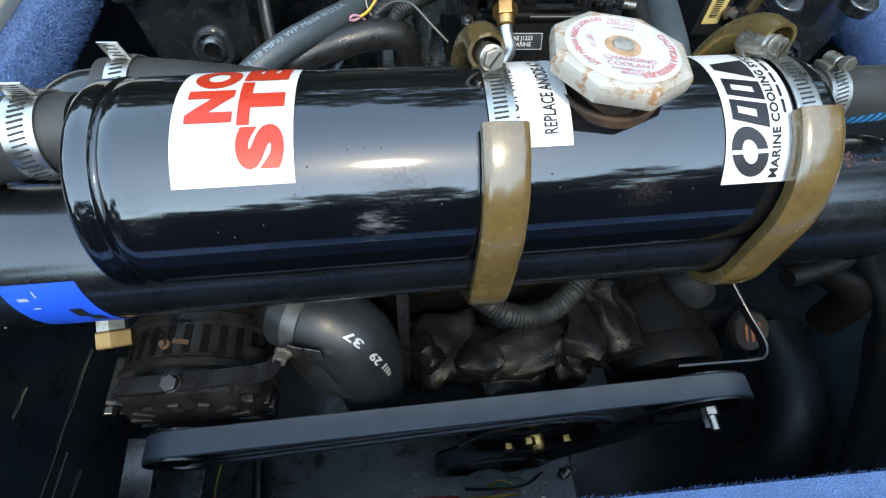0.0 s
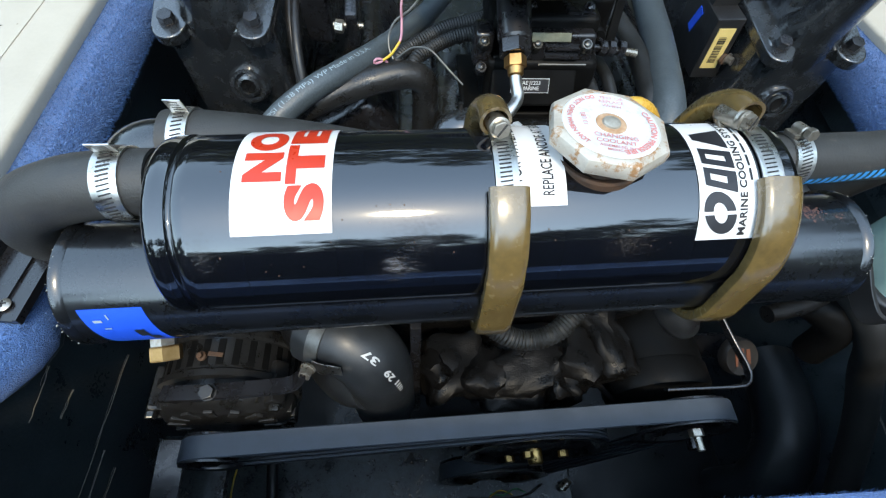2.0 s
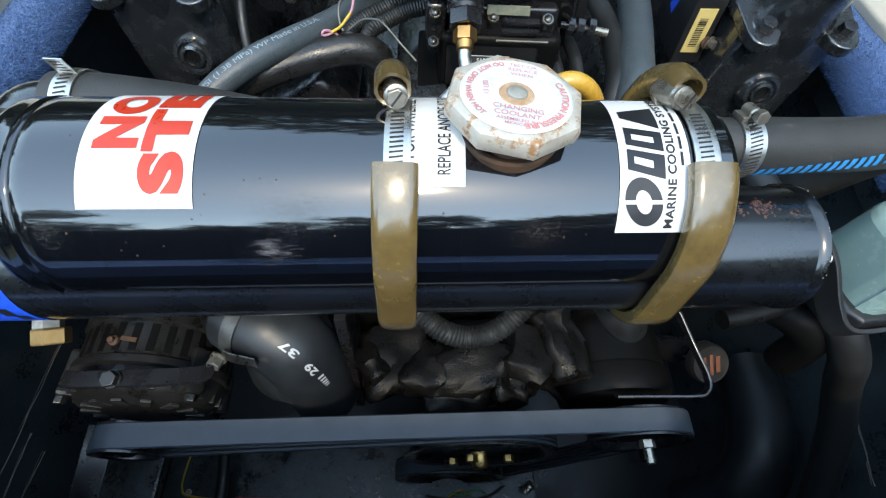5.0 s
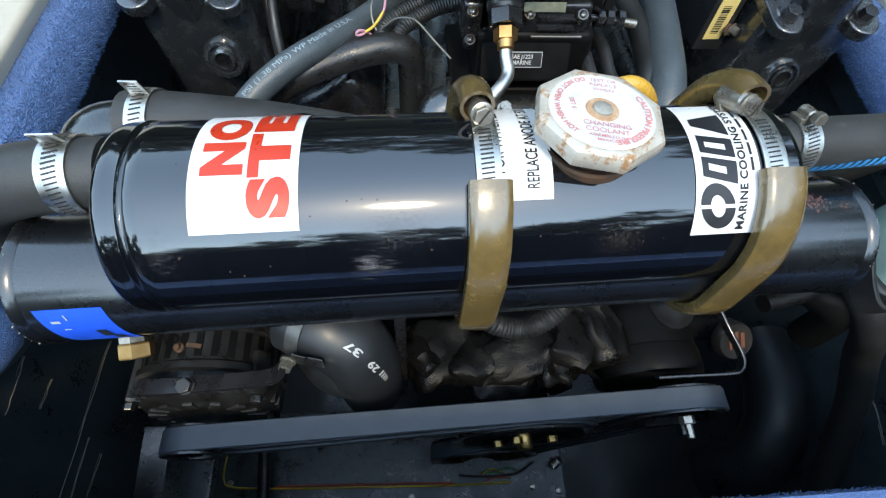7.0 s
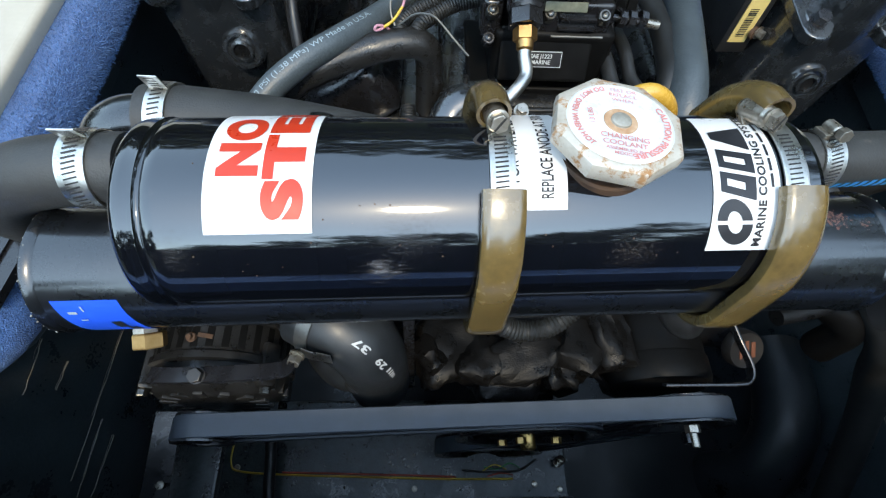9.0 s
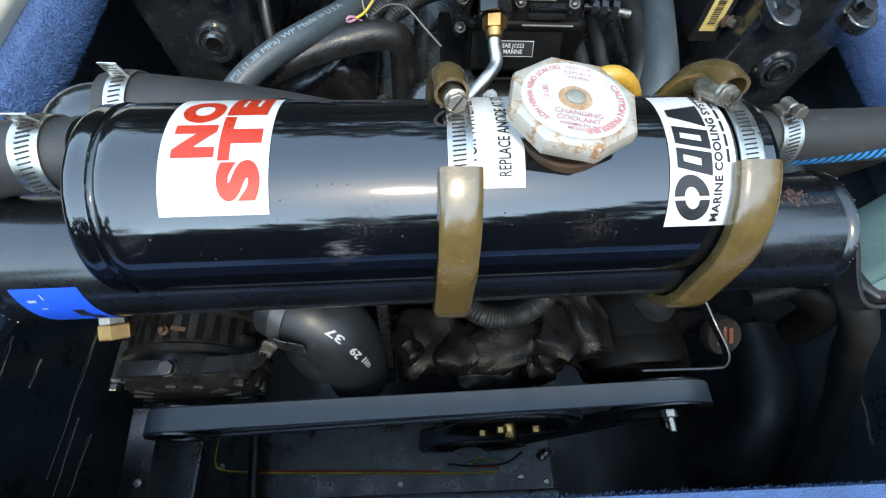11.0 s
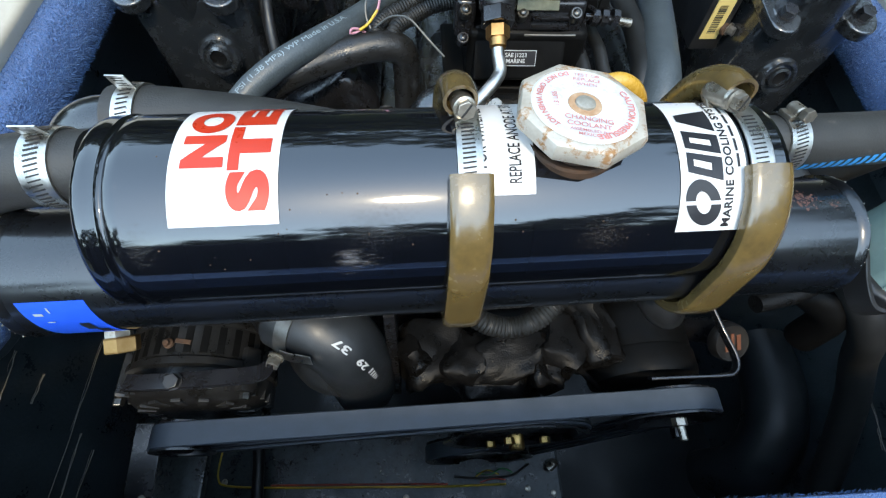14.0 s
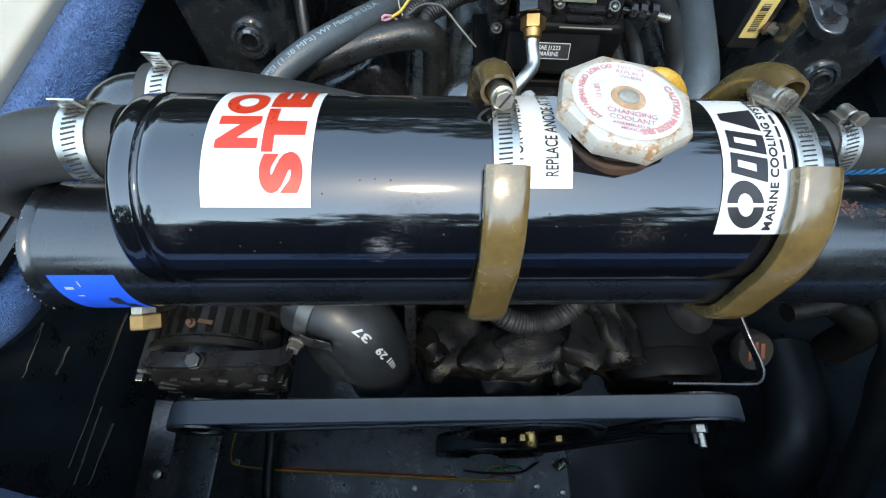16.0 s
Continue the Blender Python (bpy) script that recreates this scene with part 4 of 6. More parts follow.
def hose_clamp(place, direction, radius, screw_at, label="stainless worm-drive hose clamp", width=0.0130, tail=0.0, plain=False, screw=True):
    """A band round a hose; screw_at: degrees round the hose from its top towards its side."""
    d = Vector(direction).normalized()
    m = Matrix.Translation(place) @ basis(d)
    ob = thing("hose_clamp", place, label, "hose clamp", "hose clamps")
    bm = bmesh.new()
    r0, r1 = radius + 0.0003, radius + 0.0014
    lathe(bm, [(r0, -width / 2), (r1, -width / 2), (r1, width / 2), (r0, width / 2)], m, 56, close=True)
    band = part("band", bm, DULL_BAND if plain else BAND, ob)
    bm = bmesh.new()
    for k in range(0 if plain else 50):
        a = 2 * math.pi * k / 50
        box(bm, (0.0009, 0.0008, 0.0072), m @ pose(0, 0, 0, 0, 0, math.degrees(a)) @ Matrix.Translation((0, r1, 0)) @ pose(0, 0, 0, 0, 14, 0), 0)
    if plain:
        bm.free()
    else:
        tagged(part("slotting", bm, SLOT, band), kind="stuff")
    mm = m @ pose(0, 0, 0, 0, 0, screw_at) @ Matrix.Translation((0, r1, 0))
    if tail:
        bm = bmesh.new()
        box(bm, (tail, 0.0008, width * 0.9), mm @ Matrix.Translation((0.002 + tail / 2, 0.0040, 0)) @ pose(0, 0, 0, 0, 0, 48), 0)
        strip = part("band_tail", bm, BAND, ob)
        bm = bmesh.new()
        for k in range(5):
            box(bm, (0.0010, 0.0010, width * 0.5), mm @ Matrix.Translation((0.002 + tail / 2 + 0.67 * (tail * (k + 0.7) / 5.6 - tail / 2), 0.0041 + 0.74 * (tail * (k + 0.7) / 5.6 - tail / 2), 0)) @ pose(0, 0, 0, 0, 0, 48), 0)
        tagged(part("slotting", bm, SLOT, strip), kind="stuff")
    if not screw:
        return ob
    bm = bmesh.new()
    box(bm, (0.011, 0.003, 0.0135), mm @ Matrix.Translation((0, 0.0008, 0)), 0.001)
    lathe(bm, [(0, -0.005), (0.0030, -0.005), (0.0036, -0.004), (0.0036, 0.004), (0.0030, 0.005), (0, 0.005)], mm @ Matrix.Translation((0, 0.0038, 0)) @ pose(0, 0, 0, 0, 90, 0), 18)
    part("screw_housing", bm, STEEL, ob)
    bm = bmesh.new()
    hex_bolt(bm, mm @ Vector((-0.0065, 0.0044, 0)), mm.to_3x3() @ Vector((-1, 0.1, 0)), 0.0070, 0.005)
    part("screw", bm, STEEL, ob)
    return ob


hose("coolant_hose", [(-0.156, 0.1935, 0.8160), (-0.180, 0.193, 0.8160), (-0.212, 0.192, 0.811), (-0.243, 0.193, 0.795), (-0.258, 0.198, 0.767), (-0.253, 0.206, 0.735), (-0.238, 0.215, 0.69)],
     0.0208, RUBBER, "thick black rubber coolant hose bending down beside the exchanger", hollow=0.0025)
hose_clamp((-0.1760, 0.1932, 0.8160), (-1, -0.02, 0), 0.0210, 20, width=0.0150, tail=0.010, screw=False)
hose("coolant_hose", [(-0.178, 0.258, 0.782), (-0.155, 0.258, 0.782), (-0.09, 0.254, 0.777), (-0.02, 0.246, 0.769), (0.06, 0.238, 0.758), (0.12, 0.235, 0.74)],
     0.0265, RUBBER, "thick black rubber hose lying behind the exchanger", hollow=0.005)
hose_clamp((-0.163, 0.258, 0.782), (-1, 0.02, 0.0), 0.0267, 25, tail=0.016, screw=False)
hose("steel_elbow", [(-0.165, 0.258, 0.782), (-0.195, 0.258, 0.780), (-0.213, 0.252, 0.765), (-0.218, 0.245, 0.73), (-0.218, 0.24, 0.66)], 0.0205, SHELL, "grey painted steel elbow under the hose end")
RH = [(0.226, 0.2055, 0.818), (0.250, 0.2065, 0.820), (0.290, 0.210, 0.818), (0.335, 0.215, 0.816), (0.375, 0.219, 0.819), (0.402, 0.224, 0.819), (0.418, 0.234, 0.810), (0.422, 0.248, 0.788), (0.417, 0.265, 0.75), (0.41, 0.285, 0.68)]
right_hose = hose("coolant_hose", RH, 0.0172, RUBBER, "thick black rubber marine hose with bright blue lettering")
hose_clamp((0.2515, 0.2068, 0.8198), (1, 0.07, 0.0), 0.0174, 344)


def tube_text(parent, points, radius, body, start, turn, cap, length, material, weight=0.02, lift=0.0004, drift=0.0, flip=False):
    """Lettering along a hose: from start metres on, at turn degrees from its top, which drifts by drift degrees in all."""
    line = spline(points)
    fr = frames_of(line)
    run = [0.0]
    for a, b in zip(line, line[1:]):
        run.append(run[-1] + (b - a).length)
    bm = letters(body, cap / 0.69, weight)
    xs = [v.co.x for v in bm.verts]
    lo, k = min(xs), length / (max(xs) - min(xs))
    for v in bm.verts:
        v.co.x = (v.co.x - lo) * k
    sliced(bm, 0, 0.006)
    sliced(bm, 1, 0.004)

    def f(u, v):
        s = start - u if flip else start + u
        i = max(0, min(len(run) - 2, int(np.searchsorted(run, s)) - 1))
        w = (s - run[i]) / (run[i + 1] - run[i])
        a = radians(turn + drift * u / length) - (-v if flip else v) / radius
        ends = [p + (radius + lift) * (math.cos(a) * up + math.sin(a) * side) for p, t, up, side in (fr[i], fr[i + 1])]
        return ends[0].lerp(ends[1], w)
    bent(bm, f)
    return part("lettering", bm, material, parent)
tube_text(right_hose, RH, 0.0172, "MARINE HOSE", 0.1165, 86, 0.0072, 0.054, BLUE_PRINT, 0.03, drift=-40)
for k in range(15):
    tube_text(right_hose, RH, 0.0172, "I", 0.030 + 0.0057 * k, 122 - 2.4 * k, 0.0074, 0.0034, BLUE_PRINT, 0.03)


# ---- belt drive ----
FRONT = basis((0, -1, 0), (0, 0, 1))
ALT, PUMP, STEER, CRANK = (-0.190, 0.561), (0.130, 0.490), (0.276, 0.545), (0.115, 0.28)
BELT_Y, BELT_W, SKEW = 0.0955, 0.0212, 0.0250


def belt_y(x):
    return BELT_Y - SKEW * (STEER[0] - x)


def pulley(name, centre, radius, label, depth=0.025, hub=0.4):
    y = belt_y(centre[0])
    ob = thing(name, (centre[0], y, centre[1] - radius), label, "pulley")
    bm = bmesh.new()
    r = radius
    prof = [(0, 0.004), (r * hub, 0.004), (r * hub + 0.004, 0.002), (r * 0.86, 0.0045), (r * 0.90, 0.008), (r * 0.93, depth / 2 - 0.001), (r + 0.004, depth / 2), (r + 0.004, depth / 2 - 0.002)]
    for k in range(6):
        h = depth / 2 - 0.0035 - k * (depth - 0.007) / 6
        prof += [(r - 0.0015, h), (r - 0.0030, h - (depth - 0.007) / 12)]
    prof += [(r + 0.004, -depth / 2 + 0.002), (r + 0.004, -depth / 2), (0, -depth / 2)]
    lathe(bm, prof, Matrix.Translation((centre[0], y, centre[1])) @ FRONT, 72)
    part("wheel", bm, BLACK_METAL, ob)
    return ob


alt_pulley = pulley("alternator_pulley", ALT, 0.0240, "small black ribbed pulley on the alternator")
pump_pulley = pulley("water_pump_pulley", PUMP, 0.076, "dished gloss black pulley with gold bolts")
steer_pulley = pulley("power_steering_pulley", STEER, 0.047, "black ribbed pulley with a protruding bolt")
crank_pulley = pulley("crankshaft_pulley", CRANK, 0.075, "dark ribbed pulley low in the bilge")
bm = bmesh.new()
for dx, dz in ((-0.0265, -0.010), (-0.010, 0.012), (0.0290, 0.010), (0.008, -0.022)):
    hex_bolt(bm, (PUMP[0] + dx, 0.0800, PUMP[1] + dz), (0, -1, 0), 0.0098, 0.007)
    part("bolt", bm, GOLD_ZINC, pump_pulley, "yellow zinc bolt")
    bm = bmesh.new()
lathe(bm, [(0, -0.004), (0.0085, -0.004), (0.0085, 0.010), (0.007, 0.012), (0, 0.012)], Matrix.Translation((PUMP[0], 0.0800, PUMP[1])) @ FRONT, 24)
part("hub", bm, GOLD_ZINC, pump_pulley, "bright worn hub")
bm = bmesh.new()
hex_bolt(bm, (STEER[0] - 0.001, 0.083, STEER[1] + 0.024), (0.03, -1, -0.05), 0.0125, 0.008, washer=0.0, shank=0.013)
part("bolt", bm, STEEL, steer_pulley, "long bright bolt and nut")
bm = bmesh.new()
hex_bolt(bm, (STEER[0] + 0.012, 0.080, STEER[1] - 0.008), (0, -1, 0), 0.013, 0.012)
part("bolt", bm, BLACK_METAL, steer_pulley)
bm = bmesh.new()
lathe(bm, [(0, 0), (0.010, 0), (0.010, 0.008), (0.006, 0.014), (0, 0.014)], Matrix.Translation((ALT[0], 0.0785, ALT[1])) @ FRONT @ Matrix.Diagonal((1, 1, 0.5, 1)), 24)
part("nut", bm, BLACK_METAL, alt_pulley)


def belt_outline(wheels, extra):
    """A belt round wheels (centre, radius, +1 or -1), taken in order; -1: the belt's back runs on the wheel."""
    turns = []
    for i, (c, r, w) in enumerate(wheels):
        d, s, v = wheels[(i + 1) % len(wheels)]
        p, q = Vector(c), Vector(d)
        span = q - p
        r1, r2 = w * (r + extra * w), v * (s + extra * v)
        base, lean = math.atan2(span.y, span.x), math.asin((r1 - r2) / span.length)
        nrm = Vector((math.cos(base - math.pi / 2 + lean), math.sin(base - math.pi / 2 + lean)))
        turns.append((p + nrm * r1, q + nrm * r2))
    out = []
    for i, (c, r, w) in enumerate(wheels):
        c = Vector(c)
        a, b = turns[i - 1][1], turns[i][0]
        a0, a1 = math.atan2(a.y - c.y, a.x - c.x), math.atan2(b.y - c.y, b.x - c.x)
        sweep = (a1 - a0) % (2 * math.pi) if w > 0 else -((a0 - a1) % (2 * math.pi))
        out += [tuple(c + (r + extra * w) * Vector((math.cos(a0 + sweep * k / 48), math.sin(a0 + sweep * k / 48)))) for k in range(49)]
        out += [tuple(b.lerp(turns[i][1], k / 12)) for k in range(1, 12)]
    return out


wheels = [(ALT, 0.0240, 1), (PUMP, 0.0805, -1), (CRANK, 0.075, 1), (STEER, 0.047, 1)]
belt = thing("drive_belt", (0.115, belt_y(0.115), 0.2), "wide black ribbed rubber drive belt over the pulleys", "belt")


def belt_loop(section):
    bm = bmesh.new()
    loops = [[bm.verts.new((x, y + belt_y(x) - BELT_Y, z)) for x, z in belt_outline(wheels, e)] for e, y in section]
    n = len(loops[0])
    for p, q in zip(loops, loops[1:] + loops[:1]):
        for k in range(n):
            j = (k + 1) % n
            bm.faces.new((p[k], p[j], q[j], q[k]))
    return bm


y0, y1 = BELT_Y - BELT_W / 2, BELT_Y + BELT_W / 2
part("backing", belt_loop([(0.0016, y0), (0.0042, y0), (0.0050, y0 + 0.001), (0.0050, y1 - 0.001), (0.0042, y1), (0.0016, y1)]), BELT, belt, smooth=60)
for k in range(6):
    y = y0 + BELT_W * (k + 0.5) / 6
    part("rib", belt_loop([(0.0016, y - 0.0018), (0.0016, y + 0.0018), (-0.0008, y + 0.0009), (-0.0008, y - 0.0009)]), BELT, belt, smooth=60)

# ---- alternator ----
alternator = thing("alternator", (-0.18, 0.155, 0.49), "grimy black alternator with vent slots, fins and an adjuster arm", "alternator")
AM = Matrix.Translation((-0.181, 0.106, 0.566)) @ basis((0, 1, 0), (0, 0, 1))
AR = 0.0655
bm = bmesh.new()
lathe(bm, [(0, 0.0), (0.030, 0.0), (0.044, 0.001), (0.054, 0.004), (AR - 0.006, 0.010), (AR - 0.003, 0.018), (AR - 0.003, 0.026), (AR + 0.001, 0.028), (AR + 0.001, 0.034), (AR - 0.002, 0.036),
           (AR - 0.002, 0.064), (AR + 0.001, 0.066), (AR + 0.001, 0.074), (AR - 0.003, 0.076), (AR - 0.004, 0.112), (AR - 0.012, 0.122), (0, 0.124)], AM, 72)
body = part("body", bm, ALU, alternator)
for k in range(26):
    bm = bmesh.new()
    spin = AM @ pose(0, 0, 0, 0, 0, 360 * k / 26)
    prism(bm, [(-0.0022, 0.0), (0.0022, 0.0), (0.0017, 0.0060), (-0.0017, 0.0060)], 0.020, spin @ Matrix.Translation((0, AR - 0.0095, 0.008)), 0.0007)
    part("cooling_fin", bm, ALU, body)
# near-black bars give the vents the shade of open slots
for k in range(30):
    bm = bmesh.new()
    spin = AM @ pose(0, 0, 0, 0, 0, 360 * (k + 0.5) / 30)
    box(bm, (0.0066, 0.0030, 0.025), spin @ Matrix.Translation((0, AR - 0.0032, 0.050)), 0.0006)
    part("vent_slot", bm, SHADE_BLACK, body)
for k in range(14):
    bm = bmesh.new()
    box(bm, (0.0085, 0.016, 0.003), AM @ pose(0, 0, 0, 0, 0, 360 * k / 14) @ Matrix.Translation((0, 0.042, 0.001)), 0.001)
    part("vent_slot", bm, SLOT, body)
for a in (-62, 55, 130, 230):
    bm = bmesh.new()
    lump_m = AM @ pose(0, 0, 0, 0, 0, a)
    box(bm, (0.016, 0.012, 0.040), lump_m @ Matrix.Translation((0, AR - 0.002, 0.028)), 0.003)
    ear = part("ear", bm, ALU, body)
    bm = bmesh.new()
    hex_bolt(bm, lump_m @ Vector((0, AR - 0.001, 0.008)), (0, -1, 0), 0.0085, 0.006, turn=a)
    part("bolt", bm, DARK_STEEL, ear, "worn through bolt")
bm = bmesh.new()
flat_bar(bm, [(-0.212, 0.117, 0.638), (-0.190, 0.116, 0.640), (-0.150, 0.117, 0.641), (-0.112, 0.119, 0.642), (-0.1015, 0.121, 0.645), (-0.0955, 0.124, 0.652), (-0.0925, 0.127, 0.660)], 0.0135, 0.005, (0, -1, 0.10))
arm = part("adjuster_arm", bm, BLACK_METAL, alternator, "black steel adjuster arm")
bm = bmesh.new()
hex_bolt(bm, (-0.172, 0.1155, 0.643), (0, -0.2, 1), 0.0110, 0.006, washer=0.0070)
part("bolt", bm, ALU, arm, "adjuster bolt")
bm = bmesh.new()
lathe(bm, [(0, 0), (0.0045, 0), (0.0042, 0.002), (0.0026, 0.003), (0.0024, 0.006), (0, 0.006)], Matrix.Translation((-0.190, 0.152, 0.6295)) @ basis((-0.1, -0.2, 1)), 20)
part("terminal", bm, RUST, alternator, "rusty terminal stud")
bm = bmesh.new()
box(bm, (0.013, 0.004, 0.0012), at(-0.178, 0.153, 0.6310, 0, 4, -8), 0.0004)
part("terminal_strap", bm, RUST, alternator, "rust-brown terminal strap")
bm = bmesh.new()
box(bm, (0.05, 0.03, 0.12), at(-0.20, 0.175, 0.45), 0.006)
part("mounting_bracket", bm, GRIMY, alternator)
# ---- elbow hose with clamp ----
EL = [(-0.094, 0.179, 0.628), (-0.079, 0.170, 0.630), (-0.063, 0.162, 0.632), (-0.042, 0.150, 0.617), (-0.036, 0.145, 0.580), (-0.034, 0.142, 0.50)]
elbow = hose("elbow_hose", EL, 0.0335, ELBOW_RUBBER, "fat black rubber elbow hose with white stamped numbers")
d = Vector((-0.031, 0.017, -0.004)).normalized()
hose_clamp(Vector(EL[1]) * 0.75 + Vector(EL[2]) * 0.25, d, 0.0345, 128, "plain dull steel hose clamp round the elbow hose", 0.013, 0.0, True, False)
bm = bmesh.new()
hex_bolt(bm, (-0.0900, 0.1290, 0.6560), (-0.25, -1, 0.35), 0.0095, 0.008, washer=0.0065)
solo("clamp_screw", bm, STEEL, "bright screw of the elbow hose clamp", "screw")
bm = bmesh.new()
flat_bar(bm, [(-0.088, 0.132, 0.655), (-0.080, 0.129, 0.654), (-0.070, 0.128, 0.651), (-0.063, 0.126, 0.652)], 0.010, 0.001, (0, 0.4, 1))
solo("clamp_tongue", bm, BAND, "thin bright tongue of the elbow hose clamp", "clamp")
tube_text(elbow, EL, 0.0335, "29", 0.0690, 14, 0.0062, 0.0062, WHITE_PRINT, 0.03, flip=True)
tube_text(elbow, EL, 0.0335, "37", 0.0575, 13, 0.0064, 0.0095, WHITE_PRINT, 0.03, flip=True)
for k in range(5):
    tube_text(elbow, EL, 0.0335, "I", 0.0840 - 0.0026 * k, 12, 0.0052 - 0.0004 * (4 - k), 0.0014, WHITE_PRINT, 0.03, flip=True)
bm = bmesh.new()
tube(bm, [(-0.098, 0.240, 0.690), (-0.100, 0.205, 0.650), EL[0], Vector(EL[1])], 0.030, 24)
solo("thermostat_outlet", bm, GRIMY, "dark cast outlet pipe under the exchanger", "pipe")

bm = bmesh.new()
tube(bm, [(-0.098, 0.190, 0.510), (-0.080, 0.165, 0.545), (-0.062, 0.146, 0.572), (-0.046, 0.140, 0.582)], 0.028, 24)
solo("pump_inlet", bm, ELBOW_RUBBER, "short fat black rubber pipe under the elbow hose", "hose")
# ---- water pump and timing cover ----
pump = thing("water_pump", (0.10, 0.17, 0.42), "greasy cast iron water pump behind the belt", "water pump")
bm = bmesh.new()
lathe(bm, [(0, -0.035), (0.030, -0.035), (0.034, -0.02), (0.052, 0.0), (0.060, 0.012), (0.062, 0.03), (0.055, 0.05), (0, 0.06)], Matrix.Translation((PUMP[0], 0.155, PUMP[1] + 0.015)) @ basis((0, 1, 0)), 48)
for v in bm.verts:
    v.co += 0.004 * noise.noise_vector(v.co * 45)
part("housing", bm, GRIMY, pump)
for pts, rr in (([(0.105, 0.17, 0.52), (0.06, 0.168, 0.535), (0.025, 0.168, 0.535), (0.005, 0.185, 0.53)], 0.021), ([(0.12, 0.17, 0.53), (0.165, 0.165, 0.545), (0.195, 0.172, 0.55), (0.215, 0.19, 0.545)], 0.021)):
    bm = bmesh.new()
    tube(bm, pts, rr, 24)
    for v in bm.verts:
        v.co += 0.004 * noise.noise_vector(v.co * 45) + 0.0015 * noise.noise_vector(v.co * 160)
    part("arm", bm, GRIMY, pump)
for p, d in (((0.030, 0.138, 0.545), (-0.8, -0.6, 0.1)), ((0.030, 0.150, 0.560), (0, -0.3, 1)), ((0.150, 0.140, 0.560), (0.1, -0.4, 1)), ((0.215, 0.160, 0.565), (0, -0.4, 1)), ((0.075, 0.135, 0.545), (-0.2, -1, 0.6))):
    bm = bmesh.new()
    hex_bolt(bm, p, d, 0.010, 0.008, washer=0.007)
    part("bolt", bm, RUST if p[0] == 0.030 and p[1] < 0.14 else GRIMY, pump, "corroded bolt")
for size, place in (((0.046, 0.050, 0.040), (0.038, 0.160, 0.548, 12, 8, 10)), ((0.030, 0.040, 0.030), (0.072, 0.150, 0.558, -10, 0, -14)), ((0.060, 0.034, 0.022), (0.118, 0.148, 0.566, 8, -6, 5)),
                    ((0.040, 0.046, 0.036), (0.170, 0.160, 0.560, -6, 14, -12)), ((0.034, 0.060, 0.028), (0.205, 0.175, 0.566, 10, 10, 20)), ((0.050, 0.030, 0.050), (0.100, 0.136, 0.530, 20, 0, 0)),
                    ((0.026, 0.030, 0.060), (0.148, 0.140, 0.540, 14, 12, 0)), ((0.020, 0.036, 0.020), (0.020, 0.152, 0.570, 0, 0, 30))):
    bm = bmesh.new()
    box(bm, [1.3 * w for w in size], at(*place), 0.010, 4)
    bmesh.ops.subdivide_edges(bm, edges=[e for e in bm.edges if e.calc_length() > 0.008], cuts=4, use_grid_fill=True)
    for v in bm.verts:
        v.co += 0.010 * noise.noise_vector(v.co * 38) + 0.003 * noise.noise_vector(v.co * 130) + 0.0010 * noise.noise_vector(v.co * 420)
    part("casting", bm, GRIMY, pump)
bm = bmesh.new()
flat_bar(bm, [(0.176, 0.150, 0.565), (0.205, 0.135, 0.535), (0.235, 0.125, 0.50)], 0.016, 0.006, (0.4, -0.8, 0.2))
part("brace", bm, GRIMY, pump, "slanting cast brace")
bm = bmesh.new()
box(bm, (0.010, 0.045, 0.20), at(0.000, 0.170, 0.560, -6, 0, 0), 0.002)
solo("support_plate", bm, BLACK_METAL, "narrow upright black steel plate beside the water pump", "bracket")
bm = bmesh.new()
box(bm, (0.30, 0.03, 0.34), at(0.115, 0.225, 0.42), 0.02, 3)
for v in bm.verts:
    v.co += 0.004 * noise.noise_vector(v.co * 30)
solo("timing_cover", bm, GRIMY, "dark greasy timing cover on the engine front", "engine cover")

hose("corrugated_hose", [(0.030, 0.225, 0.660), (0.056, 0.186, 0.640), (0.082, 0.166, 0.628), (0.108, 0.160, 0.622), (0.134, 0.165, 0.628), (0.160, 0.185, 0.640), (0.185, 0.215, 0.655)], 0.0092, DUSTY_RUBBER,
     "grey ribbed conduit hanging under the exchanger", ribs=0.0013, pitch=0.0036)

# ---- power steering pump ----
steering = thing("power_steering_pump", (0.28, 0.16, 0.50), "black power steering pump with bent steel bracket", "pump")
bm = bmesh.new()
lathe(bm, [(0, 0), (0.050, 0.0), (0.057, 0.004), (0.059, 0.010), (0.059, 0.030), (0.0575, 0.033), (0.0575, 0.066), (0.048, 0.090), (0, 0.096)], Matrix.Translation((0.272, 0.124, 0.520)) @ basis((0, 1, 0), (0, 0, 1)), 56)
part("body", bm, SHADE_BLACK, steering)
bm = bmesh.new()
flat_bar(bm, [(0.246, 0.1165, 0.590), (0.28, 0.1165, 0.591), (0.318, 0.1165, 0.592), (0.329, 0.1185, 0.592), (0.3345, 0.1255, 0.593), (0.334, 0.136, 0.596), (0.325, 0.160, 0.603), (0.312, 0.19, 0.616)], 0.0095, 0.0028, (0, -0.35, 1))
part("bracket_edge", bm, BLACK_METAL, steering, "thin turned-up bracket edge")
bm = bmesh.new()
lathe(bm, [(0, 0), (0.0235, 0), (0.0235, 0.010), (0.0215, 0.0132), (0.0195, 0.0128), (0, 0.0128)], Matrix.Translation((0.397, 0.180, 0.500)) @ basis((0.1, -0.75, 1)), 36)
filler = part("filler_cap", bm, BLACK_PLASTIC, steering, "round black filler cap with faded orange bars")
